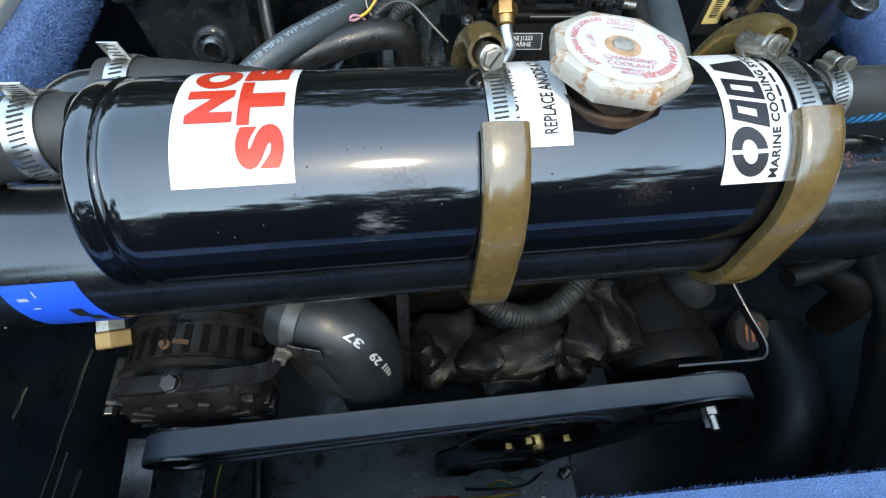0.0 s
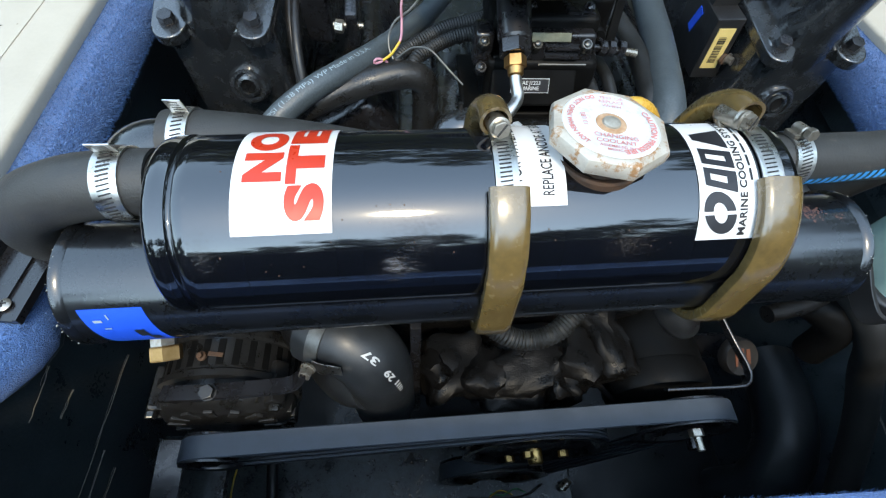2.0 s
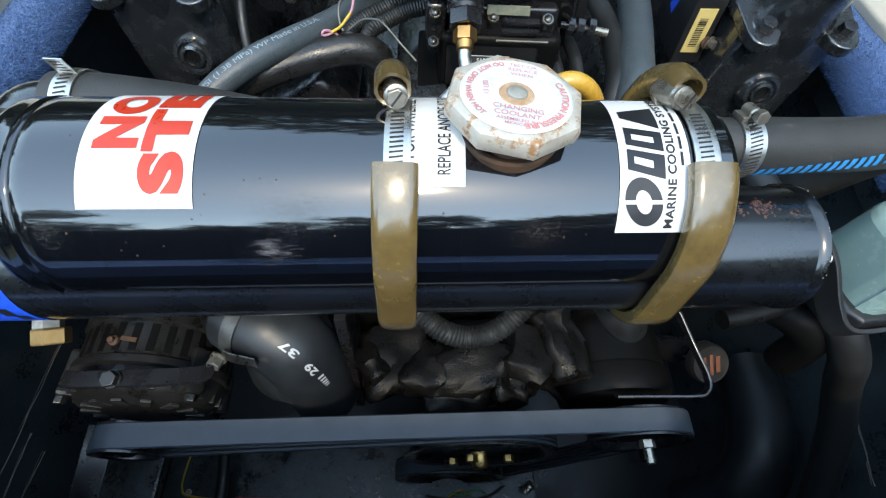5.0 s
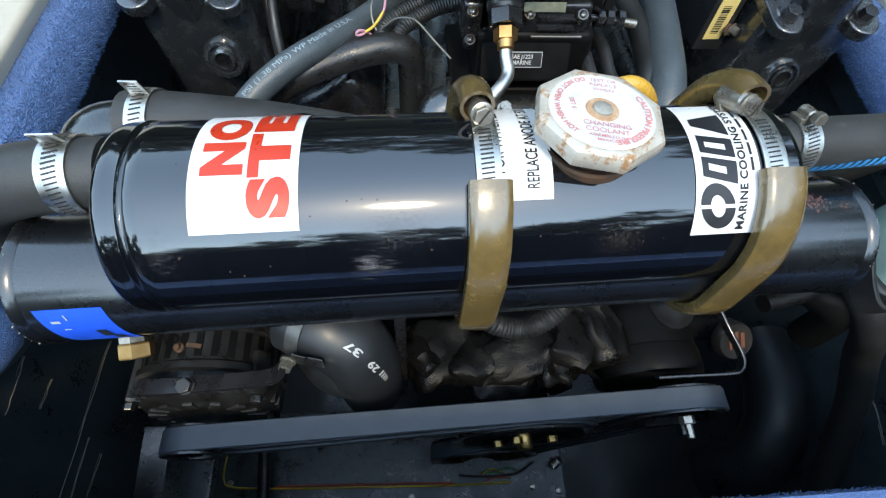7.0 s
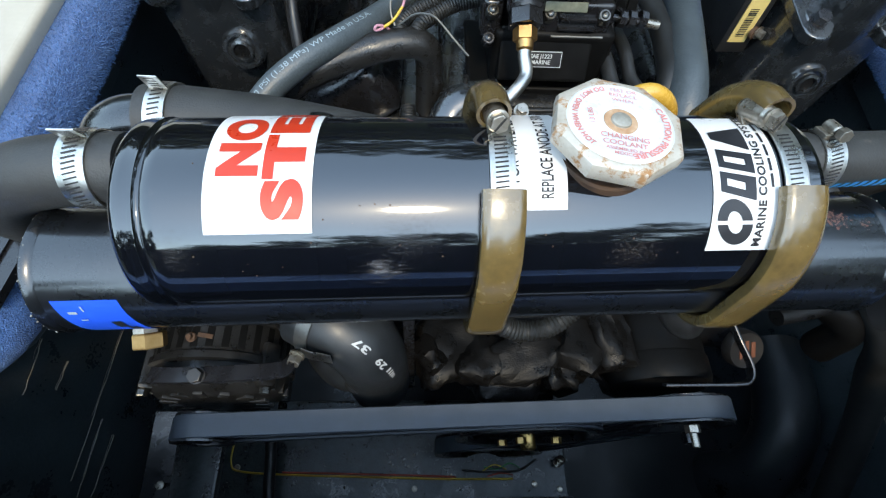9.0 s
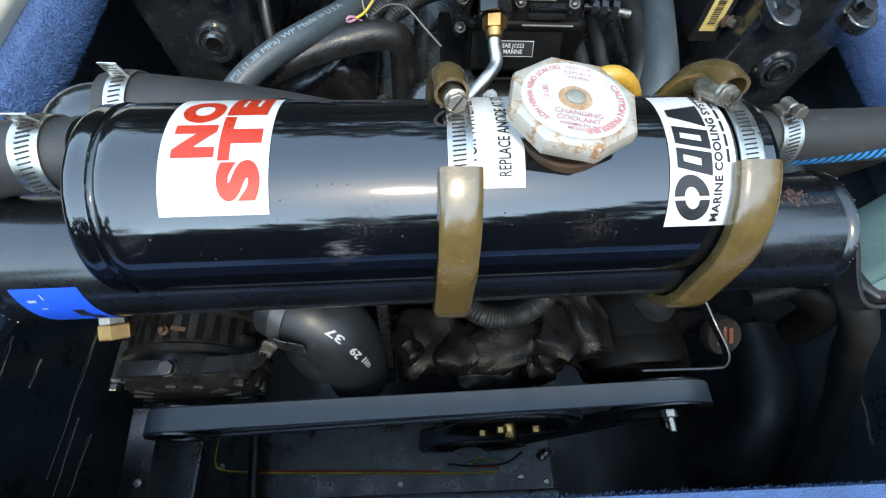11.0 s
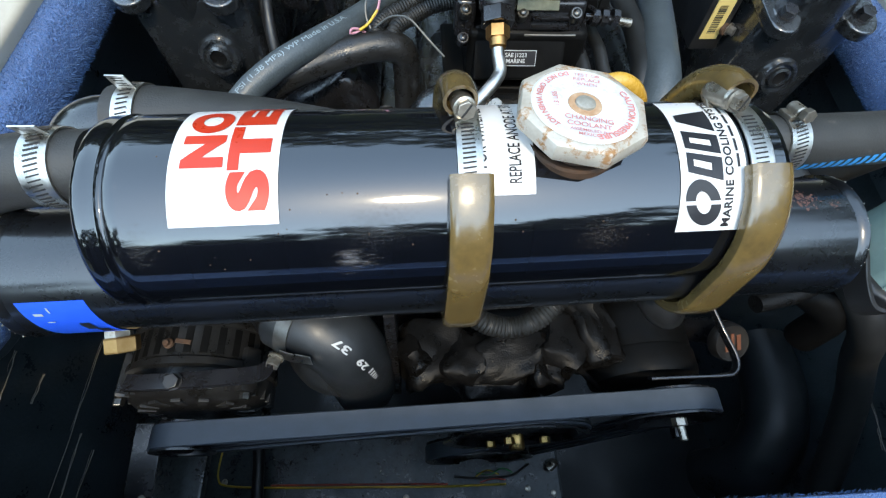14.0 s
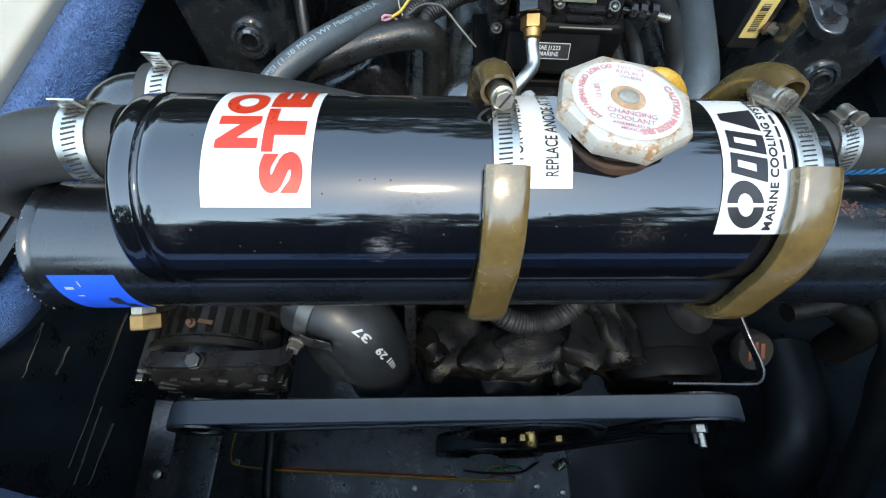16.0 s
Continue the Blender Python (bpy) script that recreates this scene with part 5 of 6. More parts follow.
for k in (-1, 0, 1):
    bm = bmesh.new()
    box(bm, (0.0042 + 0.001 * k, 0.024 - 0.005 * abs(k), 0.0006), Matrix.Translation((0.397, 0.180, 0.500)) @ basis((0.1, -0.75, 1)) @ Matrix.Translation((0.008 * k, 0, 0.0134)), 0)
    part("printed_bar", bm, BROWN_PRINT, filler)
bm = bmesh.new()
tube(bm, [(0.397, 0.186, 0.505), (0.39, 0.20, 0.48), (0.37, 0.22, 0.44)], 0.017, 20)
part("filler_tube", bm, BLACK_METAL, steering)

# ---- engine mass ----
engine = thing("marine_engine", (0.115, 0.5, 0.35), "black painted V8 marine engine block and intake", "engine")


def lump(bm, size, m, bevel, wobble=0.004, freq=30, cuts=3):
    b = bmesh.new()
    box(b, size, Matrix(), bevel, 3)
    bmesh.ops.subdivide_edges(b, edges=[e for e in b.edges if e.calc_length() > 0.03], cuts=cuts, use_grid_fill=True)
    for v in b.verts:
        v.co = m @ v.co
        v.co += wobble * noise.noise_vector(v.co * freq)
    me = bpy.data.meshes.new("lump")
    b.to_mesh(me)
    b.free()
    bm.from_mesh(me)
    bpy.data.meshes.remove(me)
    return bm


bm = bmesh.new()
lump(bm, (0.36, 0.66, 0.34), at(0.115, 0.60, 0.42), 0.03)
part("block", bm, CAST, engine)
bm = bmesh.new()
lump(bm, (0.20, 0.50, 0.06), at(0.13, 0.58, 0.615), 0.02)
lump(bm, (0.13, 0.16, 0.05), at(0.135, 0.50, 0.655), 0.015)
part("intake_manifold", bm, CAST, engine)
for x, s in ((-0.075, 1), (0.315, -1)):
    bm = bmesh.new()
    lump(bm, (0.11, 0.52, 0.075), at(x, 0.70, 0.610, 0, -32 * s, 0), 0.02, 0.002)
    part("valve_cover", bm, BLACK_METAL, engine, "gloss black valve cover")
bm = bmesh.new()
tube(bm, [(0.035, 0.36, 0.62), (0.035, 0.37, 0.655), (0.05, 0.39, 0.672), (0.09, 0.40, 0.675)], 0.022, 20)
lathe(bm, [(0, 0), (0.030, 0), (0.030, 0.012), (0.02, 0.018), (0, 0.018)], Matrix.Translation((0.05, 0.385, 0.645)) @ basis((0, -0.4, 1)), 32)
part("thermostat_housing", bm, CAST, engine)
for p, d in (((0.032, 0.355, 0.655), (0, -0.4, 1)), ((0.070, 0.355, 0.655), (0, -0.4, 1))):
    bm = bmesh.new()
    hex_bolt(bm, p, d, 0.012, 0.008, washer=0.009, shank=0.006)
    part("bolt", bm, STEEL, engine)


bm = bmesh.new()
lathe(bm, [(0.012, 0.0), (0.0075, 0.02), (0.0060, 0.10), (0, 0.10)], Matrix.Translation((0.0906, 0.302, 0.657)), 16)
stud = part("stud_post", bm, CAST, engine)
bm = bmesh.new()
hex_bolt(bm, (0.0906, 0.302, 0.757), (0, -0.3, 1), 0.0085, 0.006, washer=0.0062)
part("nut", bm, STEEL, stud, "small bright hex nut")


# ---- exhaust manifolds ----
def exhaust_manifold(xc, y, z, side, label, plug_shift=0.0):
    """side: +1 where the outer side is to the right."""
    ob = thing("exhaust_manifold", (xc, y + 0.2, z - 0.12), label, "exhaust manifold", "exhaust manifolds")
    bm = bmesh.new()
    lump(bm, (0.112, 0.46, 0.165), at(xc - 0.006 * side, y + 0.262, z - 0.020, 3, 3 * side, 0), 0.014, 0.004, 40)
    part("body", bm, CAST, ob)
    bm = bmesh.new()
    for dx in (-0.042, 0.042):
        ear = [(0.0165 * math.cos(q), -0.004 + 0.0165 * math.sin(q)) for q in (math.pi + math.pi * k / 10 for k in range(11))] + [(0.024, 0.07), (-0.024, 0.07)]
        prism(bm, ear, 0.013, at(xc + dx, y + 0.034, z + 0.039, 12, 0, 0), 0.0022, 3)
    part("flange", bm, CAST, ob)
    bm = bmesh.new()
    lathe(bm, [(0.036, -0.02), (0.036, 0.03), (0.030, 0.05), (0.026, 0.10), (0, 0.12)], at(xc, y + 0.062, z + 0.035, 16, 0, 0), 32)
    lump(bm, (0.075, 0.17, 0.085), at(xc, y + 0.13, z + 0.10, 22, 0, 0), 0.03, 0.003)
    part("riser", bm, CAST, ob)
    for dx in (-0.042, 0.042):
        bm = bmesh.new()
        hex_bolt(bm, (xc + dx, y + 0.032, z + 0.052), (0, -0.25, 1), 0.0140, 0.009, washer=0.0095, turn=0.5)
        part("bolt", bm, BLACK_METAL, ob, "large hex bolt")
    bm = bmesh.new()
    m = Matrix.Translation((xc - 0.003 + plug_shift, y + 0.026, z - 0.020)) @ basis((0, -1, 0.28))
    lathe(bm, [(0.025, -0.014), (0.0225, 0.000), (0.0195, 0.005), (0.0160, 0.0055), (0.0152, 0.002), (0.0122, 0.002), (0.0120, 0.006), (0.0088, 0.007), (0.0080, 0.0), (0, 0.0)], m, 40)
    part("plug_boss", bm, CAST, ob)
    bm = bmesh.new()
    prism(bm, ngon(0.0088, 6), 0.002, m @ Matrix.Translation((0, 0, 0.001)))
    part("plug", bm, GRIMY, ob, "recessed hex plug")
    return ob


exhaust_manifold(-0.203, 0.432, 0.700, -1, "gloss black cast exhaust manifold with hex bolts and plug", 0.022)
exhaust_manifold(0.451, 0.412, 0.695, 1, "gloss black cast exhaust manifold beside the ignition module")

# ---- carburettor ----
carb = thing("carburettor", (0.13, 0.45, 0.66), "black marine carburettor with brass fitting and maker's plate", "carburettor")
for name, size, place, r in (("base_flange", (0.145, 0.11, 0.010), (0.131, 0.465, 0.676), 0.004), ("body", (0.120, 0.10, 0.062), (0.140, 0.468, 0.712), 0.008),
                             ("air_horn", (0.112, 0.085, 0.04), (0.140, 0.480, 0.760), 0.008), ("side_housing", (0.030, 0.05, 0.09), (0.205, 0.500, 0.735), 0.006)):
    bm = bmesh.new()
    box(bm, size, at(*place), r, 3)
    part(name, bm, SHADE_BLACK, carb)
bm = bmesh.new()
box(bm, (0.076, 0.035, 0.030), at(0.152, 0.440, 0.7535, -6, 0, 0), 0.004, 3)
part("float_bowl", bm, BLACK_METAL, carb)
bm = bmesh.new()
box(bm, (0.031, 0.040, 0.016), at(0.174, 0.462, 0.775), 0.003)
part("bowl_step", bm, BLACK_METAL, carb)
for z in (0.757, 0.7475):
    bm = bmesh.new()
    box(bm, (0.036, 0.006, 0.0034), at(0.157, 0.4205, z, -6, 0, 0), 0.0012)
    part("bowl_rib", bm, BLACK_METAL, carb)
bm = bmesh.new()
box(bm, (0.052, 0.010, 0.006), at(0.160, 0.4235, 0.7385, 20, 0, 0), 0.001)
part("gasket", bm, DULL_BAND, carb, "ragged grey gasket edge")
bm = bmesh.new()
box(bm, (0.040, 0.0016, 0.0085), at(0.142, 0.4215, 0.7685, -30, 0, 0), 0.0004)
part("number_tag", bm, OLIVE, carb, "dull greenish metal tag")
bm = bmesh.new()
box(bm, (0.020, 0.028, 0.040), at(0.0755, 0.438, 0.750), 0.006, 3)
part("side_ear", bm, BLACK_METAL, carb)
bm = bmesh.new()
lathe(bm, [(0.0, -0.045), (0.012, -0.045), (0.012, 0.0), (0.010, 0.003), (0, 0.003)], Matrix.Translation((0.205, 0.462, 0.742)) @ basis((0.2, -1, 0.1)), 24)
part("accelerator_pump", bm, SHADE_BLACK, carb)
for x, y, z, mt in ((0.0745, 0.4200, 0.7645, DARK_STEEL), (0.0735, 0.414, 0.739, BLACK_METAL), (0.1285, 0.4195, 0.763, DARK_STEEL), (0.180, 0.4195, 0.763, DARK_STEEL), (0.183, 0.450, 0.784, BLACK_METAL), (0.125, 0.455, 0.782, BLACK_METAL)):
    bm = bmesh.new()
    m = Matrix.Translation((x, y, z)) @ basis((0, -0.55, 0.83))
    lathe(bm, [(0, 0.003), (0.0020, 0.003), (0.0034, 0.0020), (0.0038, 0.0004), (0.0052, 0.0004), (0.0052, -0.0006), (0.0058, -0.0012), (0.0062, -0.010)], m, 18)
    scr = part("screw", bm, mt, carb)
    bm = bmesh.new()
    box(bm, (0.0036, 0.0008, 0.0010), m @ Matrix.Translation((0, 0, 0.0029)) @ pose(0, 0, 0, 0, 0, 35), 0)
    part("slot", bm, SLOT, scr)
for p, q in (((0.196, 0.435, 0.745), (0.203, 0.425, 0.70)), ((0.202, 0.43, 0.70), (0.206, 0.42, 0.685)), ((0.203, 0.45, 0.75), (0.215, 0.46, 0.736))):
    bm = bmesh.new()
    tube(bm, [p, ((p[0] + q[0]) / 2 + 0.002, (p[1] + q[1]) / 2, (p[2] + q[2]) / 2), q], 0.0018, 8, 0.003)
    part("link", bm, BLACK_METAL, carb)
plate_m = Matrix.Translation((0.128, 0.4095, 0.7195)) @ basis((0, -0.88, 0.47), (0, 0.47, 0.88))
bm = bmesh.new()
box(bm, (0.092, 0.052, 0.020), plate_m @ Matrix.Translation((0.004, 0.004, -0.0112)), 0.003)
part("front_cover", bm, SHADE_BLACK, carb)
bm = bmesh.new()
box(bm, (0.0415, 0.0150, 0.0008), plate_m, 0.0)
plate = part("plate", bm, WHITE_PRINT, carb, "black maker's plate with white lettering")
bm = bmesh.new()
box(bm, (0.0402, 0.0137, 0.0008), plate_m @ Matrix.Translation((0, 0, 0.0002)), 0.0)
part("plate_face", bm, INK, plate)
flat_text("SAE J1223", plate_m @ Matrix.Translation((0, 0.0012, 0.0009)), 0.0054, WHITE_PRINT, plate, 0.02)
flat_text("MARINE", plate_m @ Matrix.Translation((0, -0.0044, 0.0009)), 0.0054, WHITE_PRINT, plate, 0.02)
bm = bmesh.new()
tube(bm, [(0.055, 0.405, 0.70), (0.055, 0.400, 0.672), (0.062, 0.396, 0.667), (0.130, 0.392, 0.667), (0.196, 0.398, 0.667), (0.204, 0.404, 0.668)], 0.0028, 10)
part("gasket_rim", bm, ALU, carb)
FD = Vector((0.0, -0.70, -0.42)).normalized()
FIT = Vector((0.1005, 0.3930, 0.7695))
bm = bmesh.new()
lathe(bm, [(0, -0.06), (0.0165, -0.06), (0.0165, -0.014), (0.015, -0.011), (0, -0.011)], Matrix.Translation(FIT) @ basis(FD), 24)
part("inlet_boss", bm, BLACK_METAL, carb)
bm = bmesh.new()
prism(bm, ngon(0.0158, 6, 0.52), 0.014, Matrix.Translation(FIT + FD * -0.012) @ basis(FD), 0.0012)
part("inlet_nut", bm, BLACK_METAL, carb)
bm = bmesh.new()
prism(bm, ngon(0.0108, 6, 0.2), 0.011, Matrix.Translation(FIT + FD * 0.003) @ basis(FD), 0.0008)
lathe(bm, [(0, 0.01), (0.0080, 0.010), (0.0075, 0.018), (0.0055, 0.020), (0, 0.02)], Matrix.Translation(FIT + FD * 0.003) @ basis(FD), 24)
part("brass_fitting", bm, BRASS, carb, "brass flare fitting")
bm = bmesh.new()
a = FIT + FD * 0.016
tube(bm, [a, a + FD * 0.012, (0.1020, 0.356, 0.748), (0.0955, 0.345, 0.744), (0.083, 0.332, 0.738), (0.070, 0.318, 0.730), (0.055, 0.30, 0.70)], 0.0058, 16, 0.002)
solo("fuel_line", bm, ALU_PIPE, "bent bright aluminium fuel line", "pipe")
# throttle linkage
bm = bmesh.new()
tube(bm, [(0.205, 0.460, 0.733), (0.255, 0.457, 0.727)], 0.0042, 12)
for x in (0.212, 0.222, 0.234):
    lathe(bm, [(0, 0), (0.0085, 0), (0.0085, 0.007), (0, 0.007)], Matrix.Translation((x, 0.4595, 0.732)) @ basis((1, -0.06, -0.12)), 8)
link_rod = part("throttle_rod", bm, BLACK_METAL, carb)
bm = bmesh.new()
lathe(bm, [(0, 0), (0.0045, 0), (0.0045, 0.016), (0, 0.017)], Matrix.Translation((0.240, 0.458, 0.729)) @ basis((1, -0.06, -0.12)), 12)
part("rod_end", bm, STEEL, link_rod)
bm = bmesh.new()
box(bm, (0.010, 0.004, 0.055), at(0.228, 0.480, 0.760, -20, 4, 0), 0.001)
part("throttle_lever", bm, SHADE_BLACK, carb)

arrestor = thing("flame_arrestor", (0.115, 0.53, 0.80), "black ribbed round flame arrestor over the carburettor", "air filter")
bm = bmesh.new()
am = Matrix.Translation((0.112, 0.483, 0.846))
lathe(bm, [(0, -0.03), (0.075, -0.028), (0.095, -0.022), (0.100, -0.018), (0.097, -0.012), (0.094, 0.022), (0.100, 0.026), (0.095, 0.032), (0, 0.036)], am, 64)
arr_body = part("core", bm, BLACK_METAL, arrestor)
bm = bmesh.new()
for k in range(90):
    box(bm, (0.0022, 0.012, 0.036), am @ pose(0, 0, 0.004, 0, 0, 4 * k) @ Matrix.Translation((0, 0.094, 0)), 0)
part("ribs", bm, BLACK_PLASTIC, arr_body)

# ---- hoses and wires round the carburettor ----
PH = [(-0.185, 0.330, 0.655), (-0.145, 0.372, 0.695), (-0.110, 0.402, 0.712), (-0.076, 0.432, 0.716), (-0.047, 0.466, 0.712), (-0.022, 0.498, 0.709), (0.0, 0.53, 0.707), (0.03, 0.575, 0.707), (0.08, 0.66, 0.72)]
fuel_hose = hose("fuel_hose", PH, 0.0130, GREY_RUBBER, "blue-grey rubber fuel hose with pale pressure lettering")
tube_text(fuel_hose, PH, 0.0130, "200 PSI (1.38 MPa) WP Made in U.S.A.", 0.060, 20, 0.0052, 0.150, PALE_PRINT, 0.0)
hose("bypass_hose", [(-0.145, 0.400, 0.672), (-0.100, 0.416, 0.692), (-0.052, 0.437, 0.699), (-0.008, 0.449, 0.702), (0.012, 0.453, 0.694), (0.018, 0.456, 0.672), (0.018, 0.458, 0.60)], 0.0155, SHINY_RUBBER,
     "shiny oily black rubber hose bending into the engine")
hose("vent_hose", [(0.345, 0.72, 0.70), (0.331, 0.61, 0.694), (0.309, 0.52, 0.706), (0.287, 0.44, 0.716), (0.271, 0.37, 0.713), (0.264, 0.33, 0.67), (0.262, 0.30, 0.58)], 0.0187, GREY_RUBBER, "straight grey rubber hose beside the carburettor")
hose("thin_hose", [(0.250, 0.66, 0.71), (0.262, 0.58, 0.708), (0.271, 0.51, 0.709), (0.267, 0.44, 0.712), (0.256, 0.38, 0.705), (0.250, 0.34, 0.62)], 0.0115, DUSTY_RUBBER, "thin black rubber hose")
hose("thin_hose", [(0.202, 0.47, 0.70), (0.203, 0.43, 0.705), (0.206, 0.40, 0.70), (0.216, 0.36, 0.69), (0.225, 0.33, 0.60)], 0.0075, DUSTY_RUBBER, "thin black rubber hose under the carburettor")
hose("thin_hose", [(0.226, 0.48, 0.70), (0.226, 0.44, 0.705), (0.227, 0.41, 0.70), (0.238, 0.37, 0.69), (0.245, 0.34, 0.60)], 0.007, DUSTY_RUBBER, "thin black rubber hose under the carburettor")
hose("drain_tube", [(0.126, 0.258, 0.74), (0.130, 0.259, 0.775), (0.141, 0.260, 0.806), (0.160, 0.261, 0.820), (0.179, 0.261, 0.808), (0.188, 0.260, 0.778), (0.188, 0.258, 0.73)], 0.0062, AMBER_TUBE, "amber vinyl overflow tube arching behind the filler neck")
for pts in ([(0.090, 0.51, 0.736), (0.069, 0.502, 0.734), (0.044, 0.496, 0.731), (0.020, 0.486, 0.724), (-0.001, 0.475, 0.718), (-0.014, 0.460, 0.712), (-0.012, 0.445, 0.69)], [(0.090, 0.495, 0.728), (0.069, 0.490, 0.727), (0.044, 0.485, 0.723), (0.023, 0.475, 0.717), (0.006, 0.461, 0.712), (0.002, 0.445, 0.69)], [(-0.005, 0.40, 0.66), (-0.002, 0.36, 0.645), (0.0, 0.31, 0.63)]):
    hose("wire_loom", pts, 0.0075, DUSTY_RUBBER, "black corrugated wire loom", ribs=0.0009, pitch=0.0030)
hose("wire_loom", [(-0.035, 0.545, 0.775), (-0.01, 0.575, 0.79), (0.03, 0.61, 0.80)], 0.0085, BLACK_PLASTIC, "black corrugated wire loom", ribs=0.0014, pitch=0.004)


def wire(points, radius, material, label):
    bm = bmesh.new()
    tube(bm, points, radius, 8, 0.003)
    return solo("wire", bm, material, label, "wire", "loose wires")


wire([(-0.004, 0.50, 0.775), (-0.008, 0.490, 0.761), (-0.008, 0.483, 0.742), (-0.010, 0.466, 0.733), (-0.020, 0.455, 0.724), (-0.033, 0.447, 0.719), (-0.0385, 0.445, 0.720), (-0.036, 0.446, 0.724), (-0.028, 0.450, 0.720), (-0.020, 0.456, 0.708)], 0.0014, PINK_WIRE, "loose pink wire curling over the hose")
wire([(-0.0105, 0.4645, 0.7325), (-0.020, 0.4535, 0.7248), (-0.029, 0.4475, 0.7215)], 0.0014, YELLOW_WIRE, "loose pale yellow wire")
wire([(0.012, 0.50, 0.762), (0.001, 0.490, 0.754), (-0.015, 0.485, 0.744), (-0.022, 0.470, 0.737), (-0.022, 0.460, 0.727), (-0.018, 0.452, 0.720)], 0.0013, GREY_WIRE, "thin grey wire loop")
wire([(-0.014, 0.455, 0.719), (0.001, 0.455, 0.731), (0.014, 0.450, 0.736), (0.024, 0.445, 0.735), (0.042, 0.430, 0.723), (0.057, 0.420, 0.712)], 0.0011, GREY_WIRE, "thin grey wire curling past the carburettor")
bm = bmesh.new()
tube(bm, [(-0.086, 0.508, 0.724), (-0.052, 0.5065, 0.724)], 0.0035, 12)
shift = thing("shift_bracket", (-0.06, 0.52, 0.70), "black steel cable bracket with bright and brass nuts", "bracket")
part("stud", bm, STEEL, shift)
for x, w, mt in ((-0.084, 0.010, STEEL), (-0.066, 0.008, GOLD_ZINC)):
    bm = bmesh.new()
    prism(bm, ngon(0.0075, 6), w, Matrix.Translation((x, 0.5065, 0.724)) @ basis((1, -0.2, -0.05)), 0.0008)
    part("nut", bm, mt, shift)
bm = bmesh.new()
box(bm, (0.014, 0.10, 0.05), at(-0.064, 0.545, 0.735, 15, 0, 0), 0.005)
box(bm, (0.03, 0.11, 0.09), at(-0.098, 0.56, 0.75, 12, 0, -8), 0.006)
part("plate", bm, BLACK_METAL, shift)
for x, y in ((-0.125, 0.50), (-0.135, 0.53)):
    bm = bmesh.new()
    tube(bm, [(x, y + 0.2, 0.76), (x, y, 0.74), (x + 0.01, y - 0.08, 0.66)], 0.005, 10)
    solo("control_cable", bm, BLACK_PLASTIC, "thin black control cable", "cable")

# ---- ignition module on the right manifold ----
module = thing("ignition_module", (0.37, 0.5, 0.70), "black plastic ignition module with yellow barcode label", "ignition module")
MM = Matrix.Translation((0.3715, 0.527, 0.714)) @ pose(0, 0, 0, 0, -3, -2)
bm = bmesh.new()
box(bm, (0.033, 0.085, 0.078), MM, 0.002)
box(bm, (0.030, 0.060, 0.060), MM @ Matrix.Translation((0, 0.014, 0.05)) @ pose(0, 0, 0, 14, 0, 0), 0.002)
part("case", bm, BLACK_PLASTIC, module)
bm = bmesh.new()
box(bm, (0.0195, 0.0012, 0.052), MM @ Matrix.Translation((-0.0005, -0.0430, 0.002)), 0.0)
lab = part("label", bm, YELLOW_LABEL, module, "yellow label with black bars")
for k in range(16):
    bm = bmesh.new()
    box(bm, (0.009, 0.0006, random.choice((0.0006, 0.0010, 0.0015))), MM @ Matrix.Translation((-0.001, -0.0437, -0.016 + 0.0022 * k)), 0)
    part("printed_bar", bm, INK, lab)
bm = bmesh.new()
box(bm, (0.0012, 0.012, 0.032), MM @ Matrix.Translation((-0.0168, 0.004, 0.012)) @ pose(0, 0, 0, 20, 0, 0), 0)
part("blue_tag", bm, BLUE_TAPE, module, "small blue tag")
bm = bmesh.new()
hex_bolt(bm, MM @ Vector((0.0165, -0.045, -0.010)), (0.5, -1, 0.1), 0.0085, 0.007, washer=0.007)
part("bolt", bm, STEEL, module, "rust-stained bolt")
bm = bmesh.new()
lathe(bm, [(0, 0), (0.0065, 0), (0.0065, 0.004), (0, 0.004)], Matrix.Translation(MM @ Vector((0.0110, -0.044, -0.010))) @ basis((0.5, -1, 0.1)), 14)
part("spacer", bm, RUST, module, "rusty spacer")
bm = bmesh.new()
box(bm, (0.003, 0.07, 0.09), MM @ Matrix.Translation((0.028, 0.02, 0.02)), 0.001)
part("bracket", bm, BLACK_METAL, module)

# ---- fluid reservoir ----
reservoir = thing("fluid_reservoir", (0.44, 0.19, 0.70), "milky green plastic fluid reservoir with ribbed black cap", "reservoir")
RM = Matrix.Translation((0.437, 0.181, 0.702)) @ pose(0, 0, 0, 0, 0, 6) @ Matrix.Diagonal((0.90, 0.90, 0.90, 1))
bm = bmesh.new()
prism(bm, [(-0.050, -0.036), (0.052, -0.036), (0.060, -0.028), (0.060, 0.036), (0.052, 0.044), (-0.044, 0.044), (-0.058, 0.030), (-0.058, -0.026)], 0.074, RM)
for v in bm.verts:
    if (RM.inverted() @ v.co).z > 0.04:
        c = RM @ Vector((0.002, 0.004, 0.074))
        v.co.x, v.co.y = c.x + (v.co.x - c.x) * 0.92, c.y + (v.co.y - c.y) * 0.92
bmesh.ops.bevel(bm, geom=bm.edges[:], offset=0.009, segments=4, profile=0.5, affect="EDGES")
part("bottle", bm, MILKY, reservoir)
CP = RM @ Matrix.Translation((-0.004, -0.006, 0.070)) @ Matrix.Diagonal((0.88, 0.88, 0.95, 1))
bm = bmesh.new()
lathe(bm, [(0.0, 0.0), (0.026, 0.0), (0.026, 0.012), (0, 0.012)], CP, 40)
part("neck", bm, MILKY, reservoir)
bm = bmesh.new()
prof_n = 18
rings = []
